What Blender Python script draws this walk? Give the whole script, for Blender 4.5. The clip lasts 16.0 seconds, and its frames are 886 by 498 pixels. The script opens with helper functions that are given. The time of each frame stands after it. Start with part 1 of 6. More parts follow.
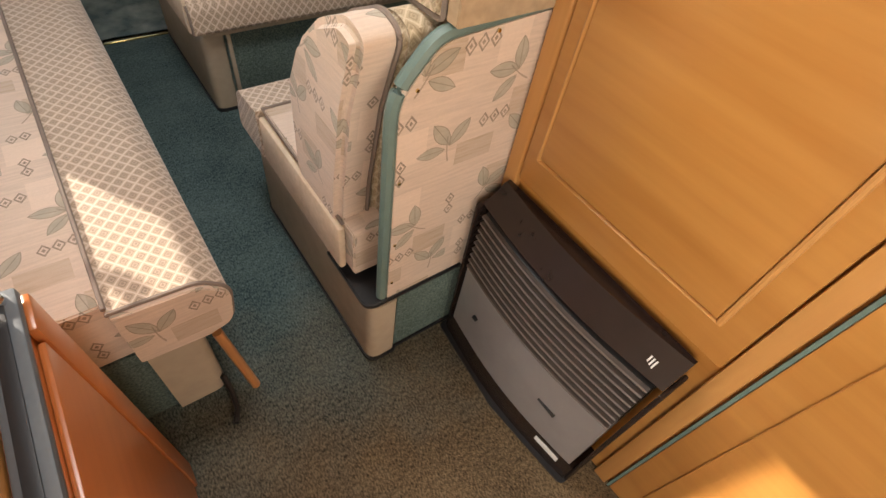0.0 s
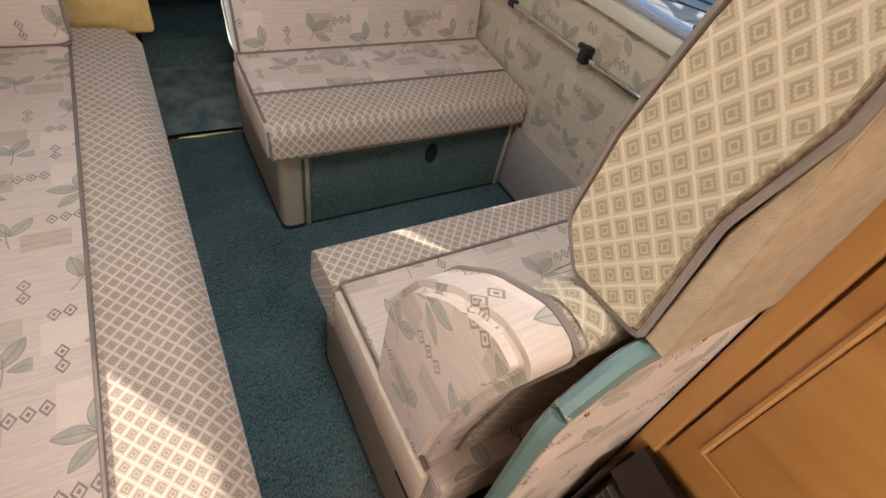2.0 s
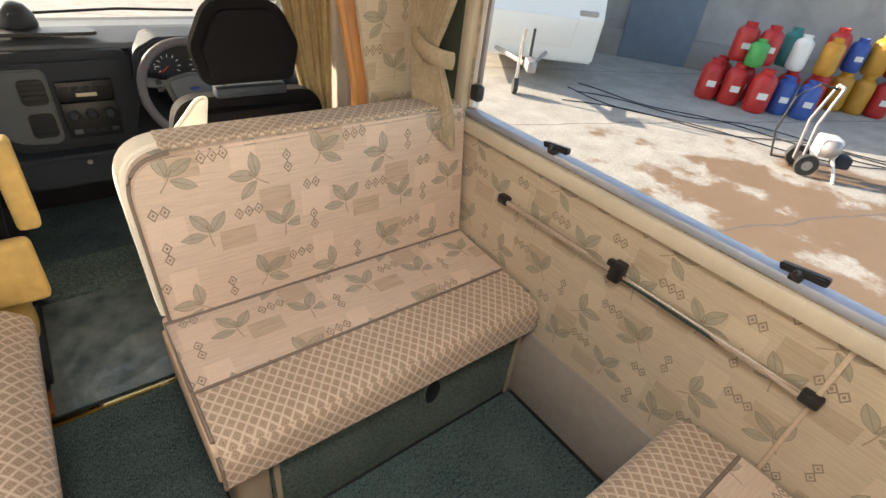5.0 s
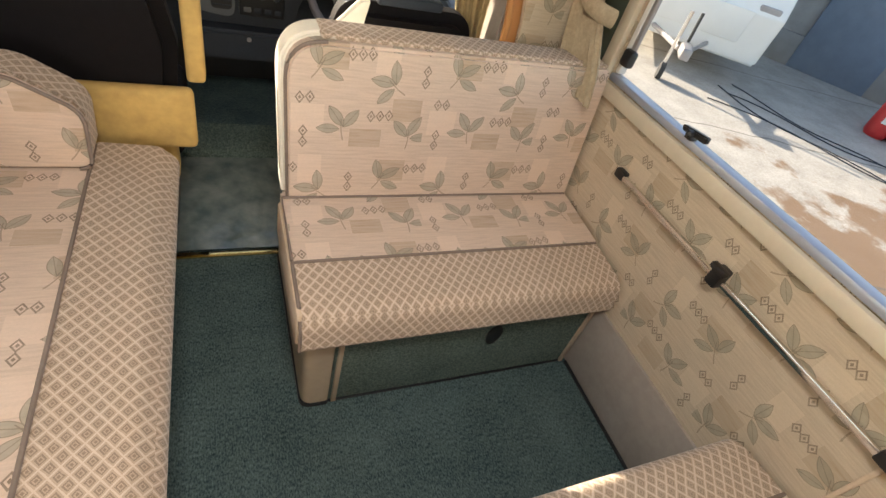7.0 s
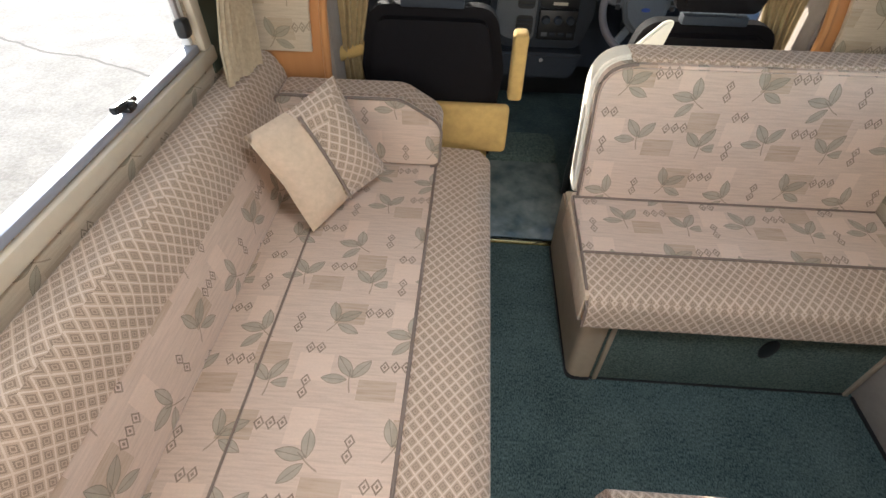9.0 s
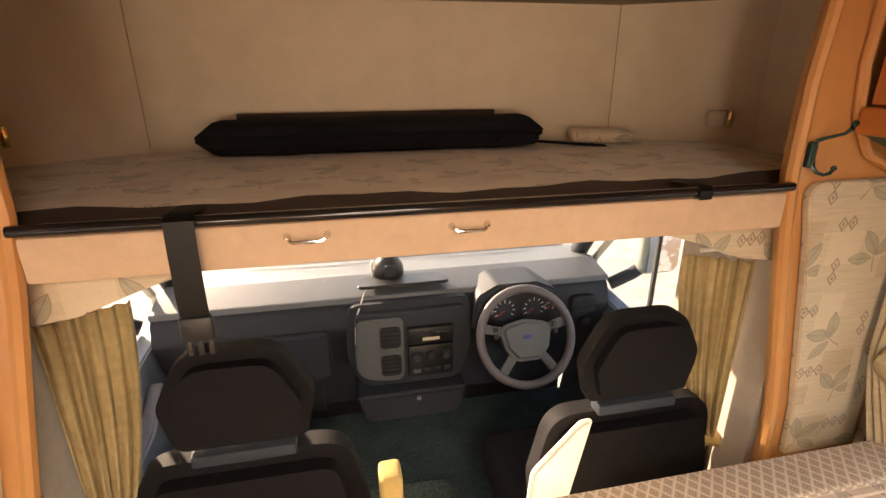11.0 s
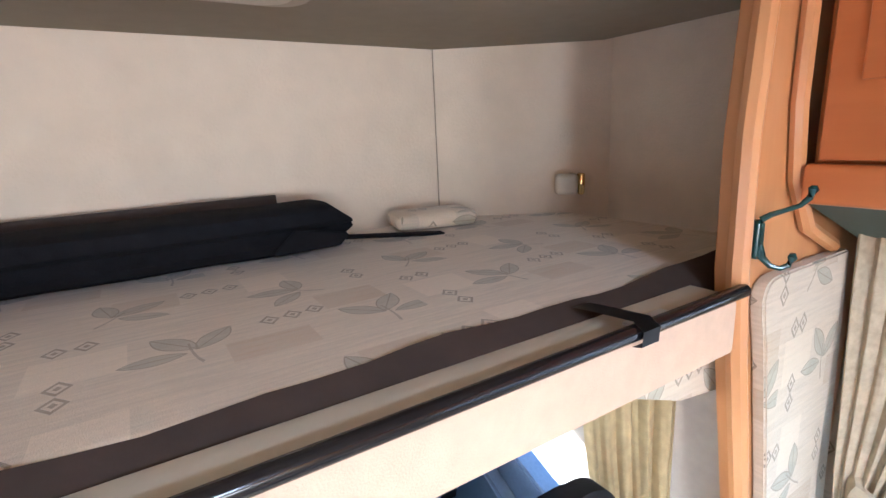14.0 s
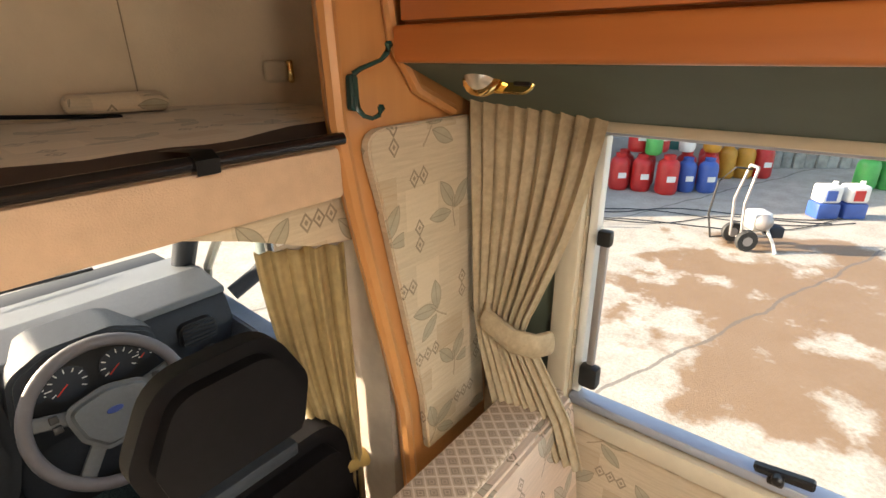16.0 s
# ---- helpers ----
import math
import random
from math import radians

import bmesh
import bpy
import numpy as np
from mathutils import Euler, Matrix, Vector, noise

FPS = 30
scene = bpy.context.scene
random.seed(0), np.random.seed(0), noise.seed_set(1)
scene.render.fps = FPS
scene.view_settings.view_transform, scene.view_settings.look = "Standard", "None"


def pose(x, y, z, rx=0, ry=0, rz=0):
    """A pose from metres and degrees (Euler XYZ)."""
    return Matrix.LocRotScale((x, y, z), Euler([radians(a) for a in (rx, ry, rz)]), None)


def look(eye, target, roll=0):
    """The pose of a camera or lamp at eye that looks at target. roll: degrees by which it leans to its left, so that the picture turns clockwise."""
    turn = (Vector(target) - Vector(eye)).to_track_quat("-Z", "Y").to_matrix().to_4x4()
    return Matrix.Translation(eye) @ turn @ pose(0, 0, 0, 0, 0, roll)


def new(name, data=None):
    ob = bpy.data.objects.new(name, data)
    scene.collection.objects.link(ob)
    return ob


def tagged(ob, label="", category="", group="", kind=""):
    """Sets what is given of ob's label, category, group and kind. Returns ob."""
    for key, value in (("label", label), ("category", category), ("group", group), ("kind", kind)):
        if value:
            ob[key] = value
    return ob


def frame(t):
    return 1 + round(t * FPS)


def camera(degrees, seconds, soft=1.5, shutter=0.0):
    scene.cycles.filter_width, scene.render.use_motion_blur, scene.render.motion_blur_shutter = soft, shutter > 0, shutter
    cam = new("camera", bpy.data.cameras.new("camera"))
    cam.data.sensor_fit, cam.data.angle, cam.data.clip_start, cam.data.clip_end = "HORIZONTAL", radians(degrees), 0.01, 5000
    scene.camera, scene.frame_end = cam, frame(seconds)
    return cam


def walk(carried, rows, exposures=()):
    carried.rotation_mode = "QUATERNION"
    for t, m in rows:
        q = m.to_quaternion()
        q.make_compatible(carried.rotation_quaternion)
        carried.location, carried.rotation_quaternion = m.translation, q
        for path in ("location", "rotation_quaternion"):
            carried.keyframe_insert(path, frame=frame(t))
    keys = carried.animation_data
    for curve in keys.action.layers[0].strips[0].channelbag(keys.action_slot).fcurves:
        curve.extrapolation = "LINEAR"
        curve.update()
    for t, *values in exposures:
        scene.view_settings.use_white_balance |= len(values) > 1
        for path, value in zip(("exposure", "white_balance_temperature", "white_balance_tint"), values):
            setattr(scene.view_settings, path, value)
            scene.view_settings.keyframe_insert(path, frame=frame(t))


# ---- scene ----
cam = camera(83.9, 16.0)
PATH = [
    (0, (0.042, -0.102, 1.219), (0.922, 0.818, -0.324), 11.2),
    (0.5, (0.025, -0.06, 1.234), (0.818, 1.014, -0.254), 10.1),
    (1, (0.031, 0.056, 1.262), (0.785, 1.224, -0.176), 10.3),
    (1.5, (0.061, 0.215, 1.271), (0.865, 1.368, -0.152), 12.1),
    (2, (0.105, 0.308, 1.266), (0.961, 1.433, -0.148), 13.1),
    (2.5, (0.189, 0.441, 1.267), (1.056, 1.572, -0.135), 11.6),
    (3, (0.268, 0.594, 1.298), (1.158, 1.769, -0.053), 8.8),
    (3.5, (0.274, 0.671, 1.327), (1.227, 1.901, 0.071), 6.8),
    (4, (0.303, 0.794, 1.36), (1.419, 1.998, 0.217), 5.4),
    (4.2, (0.298, 0.846, 1.362), (1.449, 2.045, 0.25), 6.2),
    (6.3, (0.272, 0.919, 1.333), (1.227, 2.176, 0.106), 13.5),
    (6.5, (0.275, 0.899, 1.318), (1.256, 2.118, 0.073), 16.1),
    (7, (0.218, 0.868, 1.335), (1.008, 2.155, 0.023), 18.4),
    (7.5, (0.03, 0.689, 1.34), (0.27, 2.002, -0.15), 16.5),
    (8, (-0.019, 0.59, 1.358), (-0.139, 1.775, -0.249), 5.5),
    (8.5, (-0.017, 0.59, 1.395), (-0.203, 1.831, -0.162), 1.7),
    (9, (0.008, 0.705, 1.437), (-0.067, 2.123, 0.028), 1.2),
    (9.5, (0.052, 1.0, 1.503), (0.217, 2.637, 0.366), 1.5),
    (10, (0.071, 1.164, 1.59), (0.462, 2.947, 0.773), 1.2),
    (10.2, (0.082, 1.226, 1.629), (0.525, 3.013, 0.847), 1.2),
    (12.5, (0.13, 1.834, 1.62), (0.355, 3.755, 1.112), -3.0),
    (13, (0.212, 1.886, 1.628), (0.705, 3.757, 1.146), -3.3),
    (13.5, (0.275, 1.930, 1.637), (1.040, 3.714, 1.150), -2.2),
    (14, (0.325, 1.940, 1.617), (1.352, 3.593, 1.156), -2.6),
    (14.5, (0.392, 1.908, 1.607), (1.622, 3.422, 1.155), -2.5),
    (15, (0.447, 1.852, 1.592), (1.848, 3.198, 1.101), -2.5),
    (15.5, (0.495, 1.765, 1.569), (1.993, 2.950, 0.973), -1.8),
    (16, (0.483, 1.698, 1.526), (1.921, 2.870, 0.784), -0.5),
]
EXPOSURES = [
    (0, 1.2, 6900, 12), (1.5, 1.1, 6000, 10), (2.5, 1.35, 6400, 10), (3, 1.5, 6500, 10), (4, 1.45, 7600, 12), (6.5, 1.55, 7400, 12), (7.5, 1.45, 6900, 10), (8, 1.4, 5350, 8), (8.6, 1.3, 5400, 8), (9, 1.3, 6300, 10), (10, 1.4, 7300, 13),
    (12.5, 2.8, 11000, 32), (13, 2.9, 10000, 28), (13.5, 3.05, 7000, 15), (14, 3.15, 5000, 9), (14.5, 3.0, 5400, 10), (15, 2.55, 6300, 10), (15.5, 2.15, 7200, 12), (16, 1.85, 7900, 12),
]
walk(cam, [(t, look(eye, target, roll)) for t, eye, target, roll in PATH], EXPOSURES)
# ---- world, sun, large lights ----
SUN = Vector((-0.636, 1.0, 0.39)).normalized()
world = bpy.data.worlds.new("sky")
scene.world = world
world.use_nodes = True
wn = world.node_tree
sky = wn.nodes.new("ShaderNodeTexSky")
sky.sky_type, sky.sun_disc = "NISHITA", False
sky.sun_elevation = math.asin(SUN.z)
sky.sun_rotation = math.atan2(SUN.x, SUN.y)
wn.links.new(sky.outputs[0], wn.nodes["Background"].inputs[0])
wn.nodes["Background"].inputs[1].default_value = 0.15
sun = new("sun", bpy.data.lights.new("sun", "SUN"))
sun.data.energy, sun.data.angle, sun.data.color = 5.0, radians(0.5), (1.0, 0.93, 0.82)
sun.matrix_world = look((0, 0, 0), -SUN)


def area_light(name, eye, target, w, h, power, color=(1, 1, 1)):
    lamp = new(name, bpy.data.lights.new(name, "AREA"))
    lamp.data.shape, lamp.data.size, lamp.data.size_y = "RECTANGLE", w, h
    lamp.data.energy, lamp.data.color = power, color
    lamp.matrix_world = look(eye, target)
    return lamp


area_light("sky_rear", (0.27, -2.50, 1.25), (0.27, 0.5, 0.9), 1.3, 0.7, 12, (1.0, 0.95, 0.87))
area_light("sky_door", (-0.86, -0.85, 1.15), (0.6, 0.0, 0.7), 0.55, 1.1, 8, (1.0, 0.93, 0.82))
# Added fill lamp above an unseen roof opening, to brighten the dinette.
area_light("fill_roof", (0.27, 0.85, 1.99), (0.27, 0.85, 0.0), 0.36, 0.36, 7.5, (0.95, 0.98, 1.0))


# ---- materials ----
class Ex:
    """A value in a node tree, with arithmetic."""

    def __init__(self, nt, s):
        self.nt, self.s = nt, s

    def op(self, kind, *others):
        n = self.nt.nodes.new("ShaderNodeMath")
        n.operation = kind
        for i, v in enumerate((self, *others)):
            if isinstance(v, Ex):
                self.nt.links.new(v.s, n.inputs[i])
            else:
                n.inputs[i].default_value = v
        return Ex(self.nt, n.outputs[0])

    def __add__(self, o): return self.op("ADD", o)
    def __sub__(self, o): return self.op("SUBTRACT", o)
    def __mul__(self, o): return self.op("MULTIPLY", o)
    def __truediv__(self, o): return self.op("DIVIDE", o)
    def absolute(self): return self.op("ABSOLUTE")
    def fract(self): return self.op("FRACT")
    def floor(self): return self.op("FLOOR")
    def lt(self, o): return self.op("LESS_THAN", o)
    def gt(self, o): return self.op("GREATER_THAN", o)
    def maxi(self, o): return self.op("MAXIMUM", o)
    def mini(self, o): return self.op("MINIMUM", o)


def mat(name, color=(0.5, 0.5, 0.5), rough=0.6, metal=0.0):
    m = bpy.data.materials.new(name)
    m.use_nodes = True
    b = m.node_tree.nodes["Principled BSDF"]
    b.inputs["Base Color"].default_value = (*color, 1)
    b.inputs["Roughness"].default_value = rough
    b.inputs["Metallic"].default_value = metal
    return m, m.node_tree, b


def coords(nt, kind="Object"):
    c = nt.nodes.new("ShaderNodeTexCoord")
    return c.outputs[kind]


def noise_tex(nt, scale, stretch=(1, 1, 1), detail=4.0, vec=None, rough=0.55):
    mp = nt.nodes.new("ShaderNodeMapping")
    mp.inputs["Scale"].default_value = stretch
    nt.links.new(vec if vec else coords(nt), mp.inputs[0])
    n = nt.nodes.new("ShaderNodeTexNoise")
    n.inputs["Scale"].default_value, n.inputs["Detail"].default_value, n.inputs["Roughness"].default_value = scale, detail, rough
    nt.links.new(mp.outputs[0], n.inputs["Vector"])
    return Ex(nt, n.outputs["Fac"])


def ramp(nt, fac, stops):
    r = nt.nodes.new("ShaderNodeValToRGB")
    nt.links.new(fac.s, r.inputs[0])
    el = r.color_ramp.elements
    while len(el) < len(stops):
        el.new(0.5)
    for e, (p, c) in zip(el, stops):
        e.position, e.color = p, (*c, 1)
    return r.outputs[0]


def mix(nt, fac, a, b):
    n = nt.nodes.new("ShaderNodeMix")
    n.data_type = "RGBA"
    for key, v in ((0, fac), (6, a), (7, b)):
        if isinstance(v, Ex):
            nt.links.new(v.s, n.inputs[key])
        elif isinstance(v, bpy.types.NodeSocket):
            nt.links.new(v, n.inputs[key])
        elif isinstance(v, tuple):
            n.inputs[key].default_value = (*v, 1)
        else:
            n.inputs[key].default_value = v
    return n.outputs[2]


def bump(nt, b, height, strength=0.3, dist=0.002):
    n = nt.nodes.new("ShaderNodeBump")
    n.inputs["Strength"].default_value, n.inputs["Distance"].default_value = strength, dist
    nt.links.new(height.s, n.inputs["Height"])
    nt.links.new(n.outputs[0], b.inputs["Normal"])


def plain(name, color, rough=0.5, metal=0.0, var=0.12, scale=25.0, relief=0.15, dist=0.001):
    m, nt, b = mat(name, color, rough, metal)
    n = noise_tex(nt, scale) * 0.6 + noise_tex(nt, scale * 0.15) * 0.4
    lo, hi = tuple(c * (1 - var * 1.6) for c in color), tuple(min(1, c * (1 + var)) for c in color)
    nt.links.new(ramp(nt, n, [(0.3, lo), (0.7, hi)]), b.inputs["Base Color"])
    fine = noise_tex(nt, scale * 12)
    bump(nt, b, fine, relief, dist)
    return m


def uv_of(nt):
    u = coords(nt, "UV")
    s = nt.nodes.new("ShaderNodeSeparateXYZ")
    nt.links.new(u, s.inputs[0])
    return u, Ex(nt, s.outputs[0]), Ex(nt, s.outputs[1])


def fabric_finish(nt, b, u, color, strength=0.35):
    weave = noise_tex(nt, 900, (1, 0.35, 1), 2, u) * 0.7 + noise_tex(nt, 160, (1, 1, 1), 3, u) * 0.5
    nt.links.new(mix(nt, (weave - 0.45) * 0.5, color, (0.33, 0.25, 0.18)), b.inputs["Base Color"])
    b.inputs["Roughness"].default_value = 0.92
    b.inputs["Sheen Weight"].default_value = 0.25
    bump(nt, b, weave, strength, 0.002)


def diamond_fabric(name, ground, line, dark, pitch):
    """Pale lattice of slanted stitches with a ringed lozenge and a dot in each cell."""
    m, nt, b = mat(name)
    u, x, y = uv_of(nt)
    wob = noise_tex(nt, 60, vec=u) * 0.10
    h = pitch * 1.18
    p, q = (x / pitch + y / h + wob).fract() - 0.5, (x / pitch - y / h + wob).fract() - 0.5
    d = p.absolute().maxi(q.absolute())
    stitch = (x * 0.8 + y * 0.6) / (pitch * 0.11)
    tooth = (stitch.fract() - 0.5).absolute() * 0.10
    tone = noise_tex(nt, 9, vec=u)
    col = ramp(nt, tone, [(0.3, ground), (0.7, tuple(c * 0.88 for c in ground))])
    fade = noise_tex(nt, 25, vec=u) * 0.5 + 0.55
    col = mix(nt, (d + tooth * 0.6).gt(0.452) * fade, col, line)
    ring = (d + tooth - 0.27).absolute().lt(0.055)
    dot = d.lt(0.11)
    col = mix(nt, ring.maxi(dot) * 0.85, col, dark)
    fabric_finish(nt, b, u, col)
    return m


def leaf_fabric(name, ground, leaf, ink, blotch, cw=0.36, ch=0.30, strength=0.75):
    """Sprays of three leaves with rows of ringed lozenges over faded squares on a slubbed ground."""
    m, nt, b = mat(name)
    u, x, y = uv_of(nt)
    row = (y / ch).floor()
    xs = x / cw + (row * 0.5).fract()
    fx, fy = (xs.fract() - 0.5) * cw, ((y / ch).fract() - 0.5) * ch
    slub = noise_tex(nt, 60, (0.22, 2.8, 1), 5, u)
    big = noise_tex(nt, 7, vec=u)
    col = ramp(nt, slub, [(0.35, tuple(c * 0.86 for c in ground)), (0.62, ground)])
    kx, ky = cw / 0.36, ch / 0.30

    def patch(cx, cy, w, h):
        return (fx - cx * kx).absolute().lt(w / 2) * (fy - cy * ky).absolute().lt(h / 2)

    squares = patch(-0.075, 0.095, 0.075, 0.065).maxi(patch(0.125, -0.03, 0.08, 0.06)).maxi(patch(0.02, -0.11, 0.085, 0.05))
    col = mix(nt, squares * (slub * 2.2 - 0.55).maxi(0.0).mini(1.0) * (big * 0.8 + 0.45), col, blotch)
    pale = patch(-0.13, -0.06, 0.08, 0.07).maxi(patch(0.06, 0.10, 0.06, 0.08))
    col = mix(nt, pale * 0.55, col, tuple(min(0.9, c * 1.16) for c in ground))

    def leaf_shape(cx, cy, deg, ln, wd):
        c, sn = math.cos(radians(deg)), math.sin(radians(deg))
        dx, dy = fx - cx, fy - cy
        a, e = (dx * c + dy * sn) / ln, (dy * c - dx * sn) / wd
        inside = a * a + e.absolute()
        vein = e.absolute().lt(0.06) * a.absolute().lt(0.95)
        return inside.lt(1.0), ((inside - 0.95).absolute().lt(0.06)).maxi(vein)

    fill, edge = None, None
    sprays = ((-0.105, 0.065, 1, 0), (0.085, 0.030, -1, 20), (-0.045, -0.085, -1, -25), (0.140, -0.105, 1, 30))
    for ox, oy, flip, spin in sprays:
        for cx, cy, deg, ln, wd in ((0.026, 0.022, 28, 0.034, 0.0145), (-0.010, 0.034, 104, 0.031, 0.0140), (0.030, -0.016, -24, 0.030, 0.0125)):
            g = radians(spin)
            rx, ry = cx * flip, cy
            rx, ry = rx * math.cos(g) - ry * math.sin(g), rx * math.sin(g) + ry * math.cos(g)
            f, e = leaf_shape(ox * kx + rx, oy * ky + ry, (deg if flip > 0 else 180 - deg) + spin, ln, wd)
            fill, edge = (f, e) if fill is None else (fill.maxi(f), edge.maxi(e))
    for ox, oy, flip, spin in sprays:
        c, sn = math.cos(radians(spin)), math.sin(radians(spin))
        dx, dy = fx - ox * kx, fy - oy * ky
        a, e = (dx * c + dy * sn) * flip, dy * c - dx * sn
        edge = edge.maxi((a * 0.85 - e * 0.5 + a * a * 9.0).absolute().lt(0.0013) * (e + 0.004).absolute().lt(0.026) * a.absolute().lt(0.020))
    tone = noise_tex(nt, 38, vec=u)
    col = mix(nt, fill * (tone * 0.7 + 0.30) * strength, col, leaf)
    col = mix(nt, edge * 0.6 * strength, col, ink)
    for cx, cy in ((-0.030, 0.100), (-0.006, 0.102), (0.018, 0.104), (0.165, 0.075), (0.165, 0.045), (-0.150, -0.010), (-0.126, -0.008), (0.030, -0.050), (0.054, -0.048), (0.078, -0.046), (-0.140, -0.125), (-0.140, -0.095)):
        d = ((fx - cx * kx).absolute() / 0.0118 + (fy - cy * ky).absolute() / 0.0160)
        col = mix(nt, ((d - 0.83).absolute().lt(0.17)).maxi(d.lt(0.32)) * (tone * 0.7 + 0.45) * strength, col, ink)
    fabric_finish(nt, b, u, col)
    return m


def wood(name, light, dark, rough=0.32, axis="z", fig=1.0):
    m, nt, b = mat(name, rough=rough)
    st = {"x": (0.06, 1, 1), "y": (1, 0.06, 1), "z": (1, 1, 0.06)}[axis]
    n = noise_tex(nt, 34 * fig, st, 6) * 0.55 + noise_tex(nt, 5 * fig, tuple(0.3 if s < 1 else 1 for s in st), 3) * 0.45
    nt.links.new(ramp(nt, n, [(0.30, dark), (0.5, tuple((a + c) / 2 for a, c in zip(light, dark))), (0.68, light)]), b.inputs["Base Color"])
    bump(nt, b, noise_tex(nt, 160, st, 4), 0.10, 0.001)
    b.inputs["Coat Weight"].default_value, b.inputs["Coat Roughness"].default_value = 0.25, 0.3
    return m


def carpet(name, a, c, scale=420, worn=False):
    m, nt, b = mat(name, rough=0.97)
    n = noise_tex(nt, scale * 0.6, (1, 0.5, 1), detail=3) * 0.62 + noise_tex(nt, 70) * 0.2 + noise_tex(nt, 5) * 0.2
    col = ramp(nt, n, [(0.38, a), (0.66, c)])
    if worn:
        s = nt.nodes.new("ShaderNodeSeparateXYZ")
        nt.links.new(coords(nt), s.inputs[0])
        tread = ((Ex(nt, s.outputs[1]) - 0.75) * -1.6 + (noise_tex(nt, 4) - 0.5) * 1.2).maxi(0.0).mini(1.0)
        col = mix(nt, tread, col, ramp(nt, n, [(0.38, (0.040, 0.028, 0.015)), (0.66, (0.30, 0.215, 0.125))]))
    nt.links.new(col, b.inputs["Base Color"])
    bump(nt, b, noise_tex(nt, scale * 0.6), 1.0, 0.010)
    return m


def glass(name, tint=(1, 1, 1), rough=0.0):
    m, nt, b = mat(name, tint, rough)
    b.inputs["Transmission Weight"].default_value, b.inputs["IOR"].default_value = 1.0, 1.02
    return m


M_LEAF = leaf_fabric("leaf_upholstery", (0.66, 0.515, 0.41), (0.27, 0.265, 0.20), (0.16, 0.115, 0.08), (0.36, 0.26, 0.165), strength=0.95)
M_LEAF2 = leaf_fabric("leaf_wall_cloth", (0.58, 0.475, 0.345), (0.27, 0.26, 0.19), (0.18, 0.135, 0.09), (0.38, 0.28, 0.175), 0.34, 0.30, 0.95)
M_LEAF3 = leaf_fabric("leaf_bed_cloth", (0.74, 0.61, 0.45), (0.33, 0.30, 0.21), (0.21, 0.15, 0.09), (0.55, 0.40, 0.25), 0.40, 0.34, 0.85)
M_DIA = diamond_fabric("diamond_upholstery", (0.50, 0.38, 0.285), (0.68, 0.56, 0.45), (0.25, 0.18, 0.125), 0.0275)
M_DIA2 = diamond_fabric("diamond_backrest", (0.46, 0.36, 0.23), (0.60, 0.49, 0.34), (0.27, 0.195, 0.11), 0.030)
M_PIPE = plain("piping", (0.22, 0.17, 0.14), 0.9)
M_VEL = plain("plain_velour", (0.60, 0.47, 0.34), 0.95, var=0.1, scale=60, relief=0.5, dist=0.002)
M_VELB = plain("tan_velour", (0.44, 0.32, 0.20), 0.95, var=0.14, scale=60, relief=0.6, dist=0.002)
M_EDGE = plain("backrest_edge", (0.80, 0.76, 0.66), 0.6, var=0.05)
M_GREENTRIM = plain("green_edge_trim", (0.13, 0.19, 0.17), 0.45, var=0.1)
M_CARPET = carpet("carpet", (0.022, 0.046, 0.052), (0.175, 0.250, 0.245), worn=True)
M_BASECARPET = carpet("base_carpet", (0.060, 0.095, 0.085), (0.20, 0.265, 0.235), 300)
M_GREY = plain("grey_lining", (0.36, 0.31, 0.27), 0.85, var=0.08, scale=40, relief=0.3)
M_POST = plain("corner_post", (0.42, 0.34, 0.25), 0.7, var=0.08)
M_DARK = plain("dark_edging", (0.012, 0.012, 0.014), 0.5)
M_WOOD = wood("golden_beech", (0.55, 0.27, 0.075), (0.38, 0.155, 0.034), axis="y", fig=0.8)
M_WOODZ = wood("golden_beech_upright", (0.58, 0.30, 0.10), (0.42, 0.19, 0.055), axis="z")
M_WOODR = wood("red_cherry", (0.50, 0.165, 0.045), (0.38, 0.11, 0.028), axis="y")
M_WOODP = wood("pale_beech", (0.56, 0.27, 0.105), (0.46, 0.20, 0.07), axis="z")
M_BLACK = plain("black_plastic", (0.012, 0.012, 0.013), 0.4, var=0.1)
M_BROWN = plain("brown_enamel", (0.022, 0.014, 0.012), 0.25, var=0.1, relief=0.03)
# Brown enamel made paler, with the light on the louvre edges in its colour.
M_LOUVRE_LIT = plain("lit_louvre_enamel", (0.11, 0.090, 0.080), 0.30, var=0.1, relief=0.02)
M_SILVER = plain("silver_paint", (0.36, 0.34, 0.34), 0.42, 0.5, var=0.05, relief=0.05)
M_CHROME = plain("chrome", (0.75, 0.74, 0.72), 0.12, 1.0, var=0.03, relief=0.02)
M_BRASS = plain("brass", (0.80, 0.62, 0.28), 0.14, 1.0, var=0.04, relief=0.02)
M_WHITE = plain("white_plastic", (0.74, 0.74, 0.72), 0.45, var=0.04, relief=0.05)
M_CREAM = plain("cream_frame", (0.62, 0.55, 0.43), 0.5, var=0.05, relief=0.08)
M_ALU = plain("blue_grey_aluminium", (0.42, 0.46, 0.56), 0.35, 0.5, var=0.05)
M_RUBBER = plain("rubber", (0.03, 0.03, 0.03), 0.6)
M_GREENP = plain("green_pelmet", (0.075, 0.095, 0.070), 0.75, var=0.1, scale=8)
M_CURT = plain("curtain_cloth", (0.46, 0.37, 0.25), 0.9, var=0.16, scale=90, relief=0.5, dist=0.003)
M_CABCURT = plain("cab_curtain_cloth", (0.40, 0.30, 0.15), 0.9, var=0.16, scale=60, relief=0.4, dist=0.003)
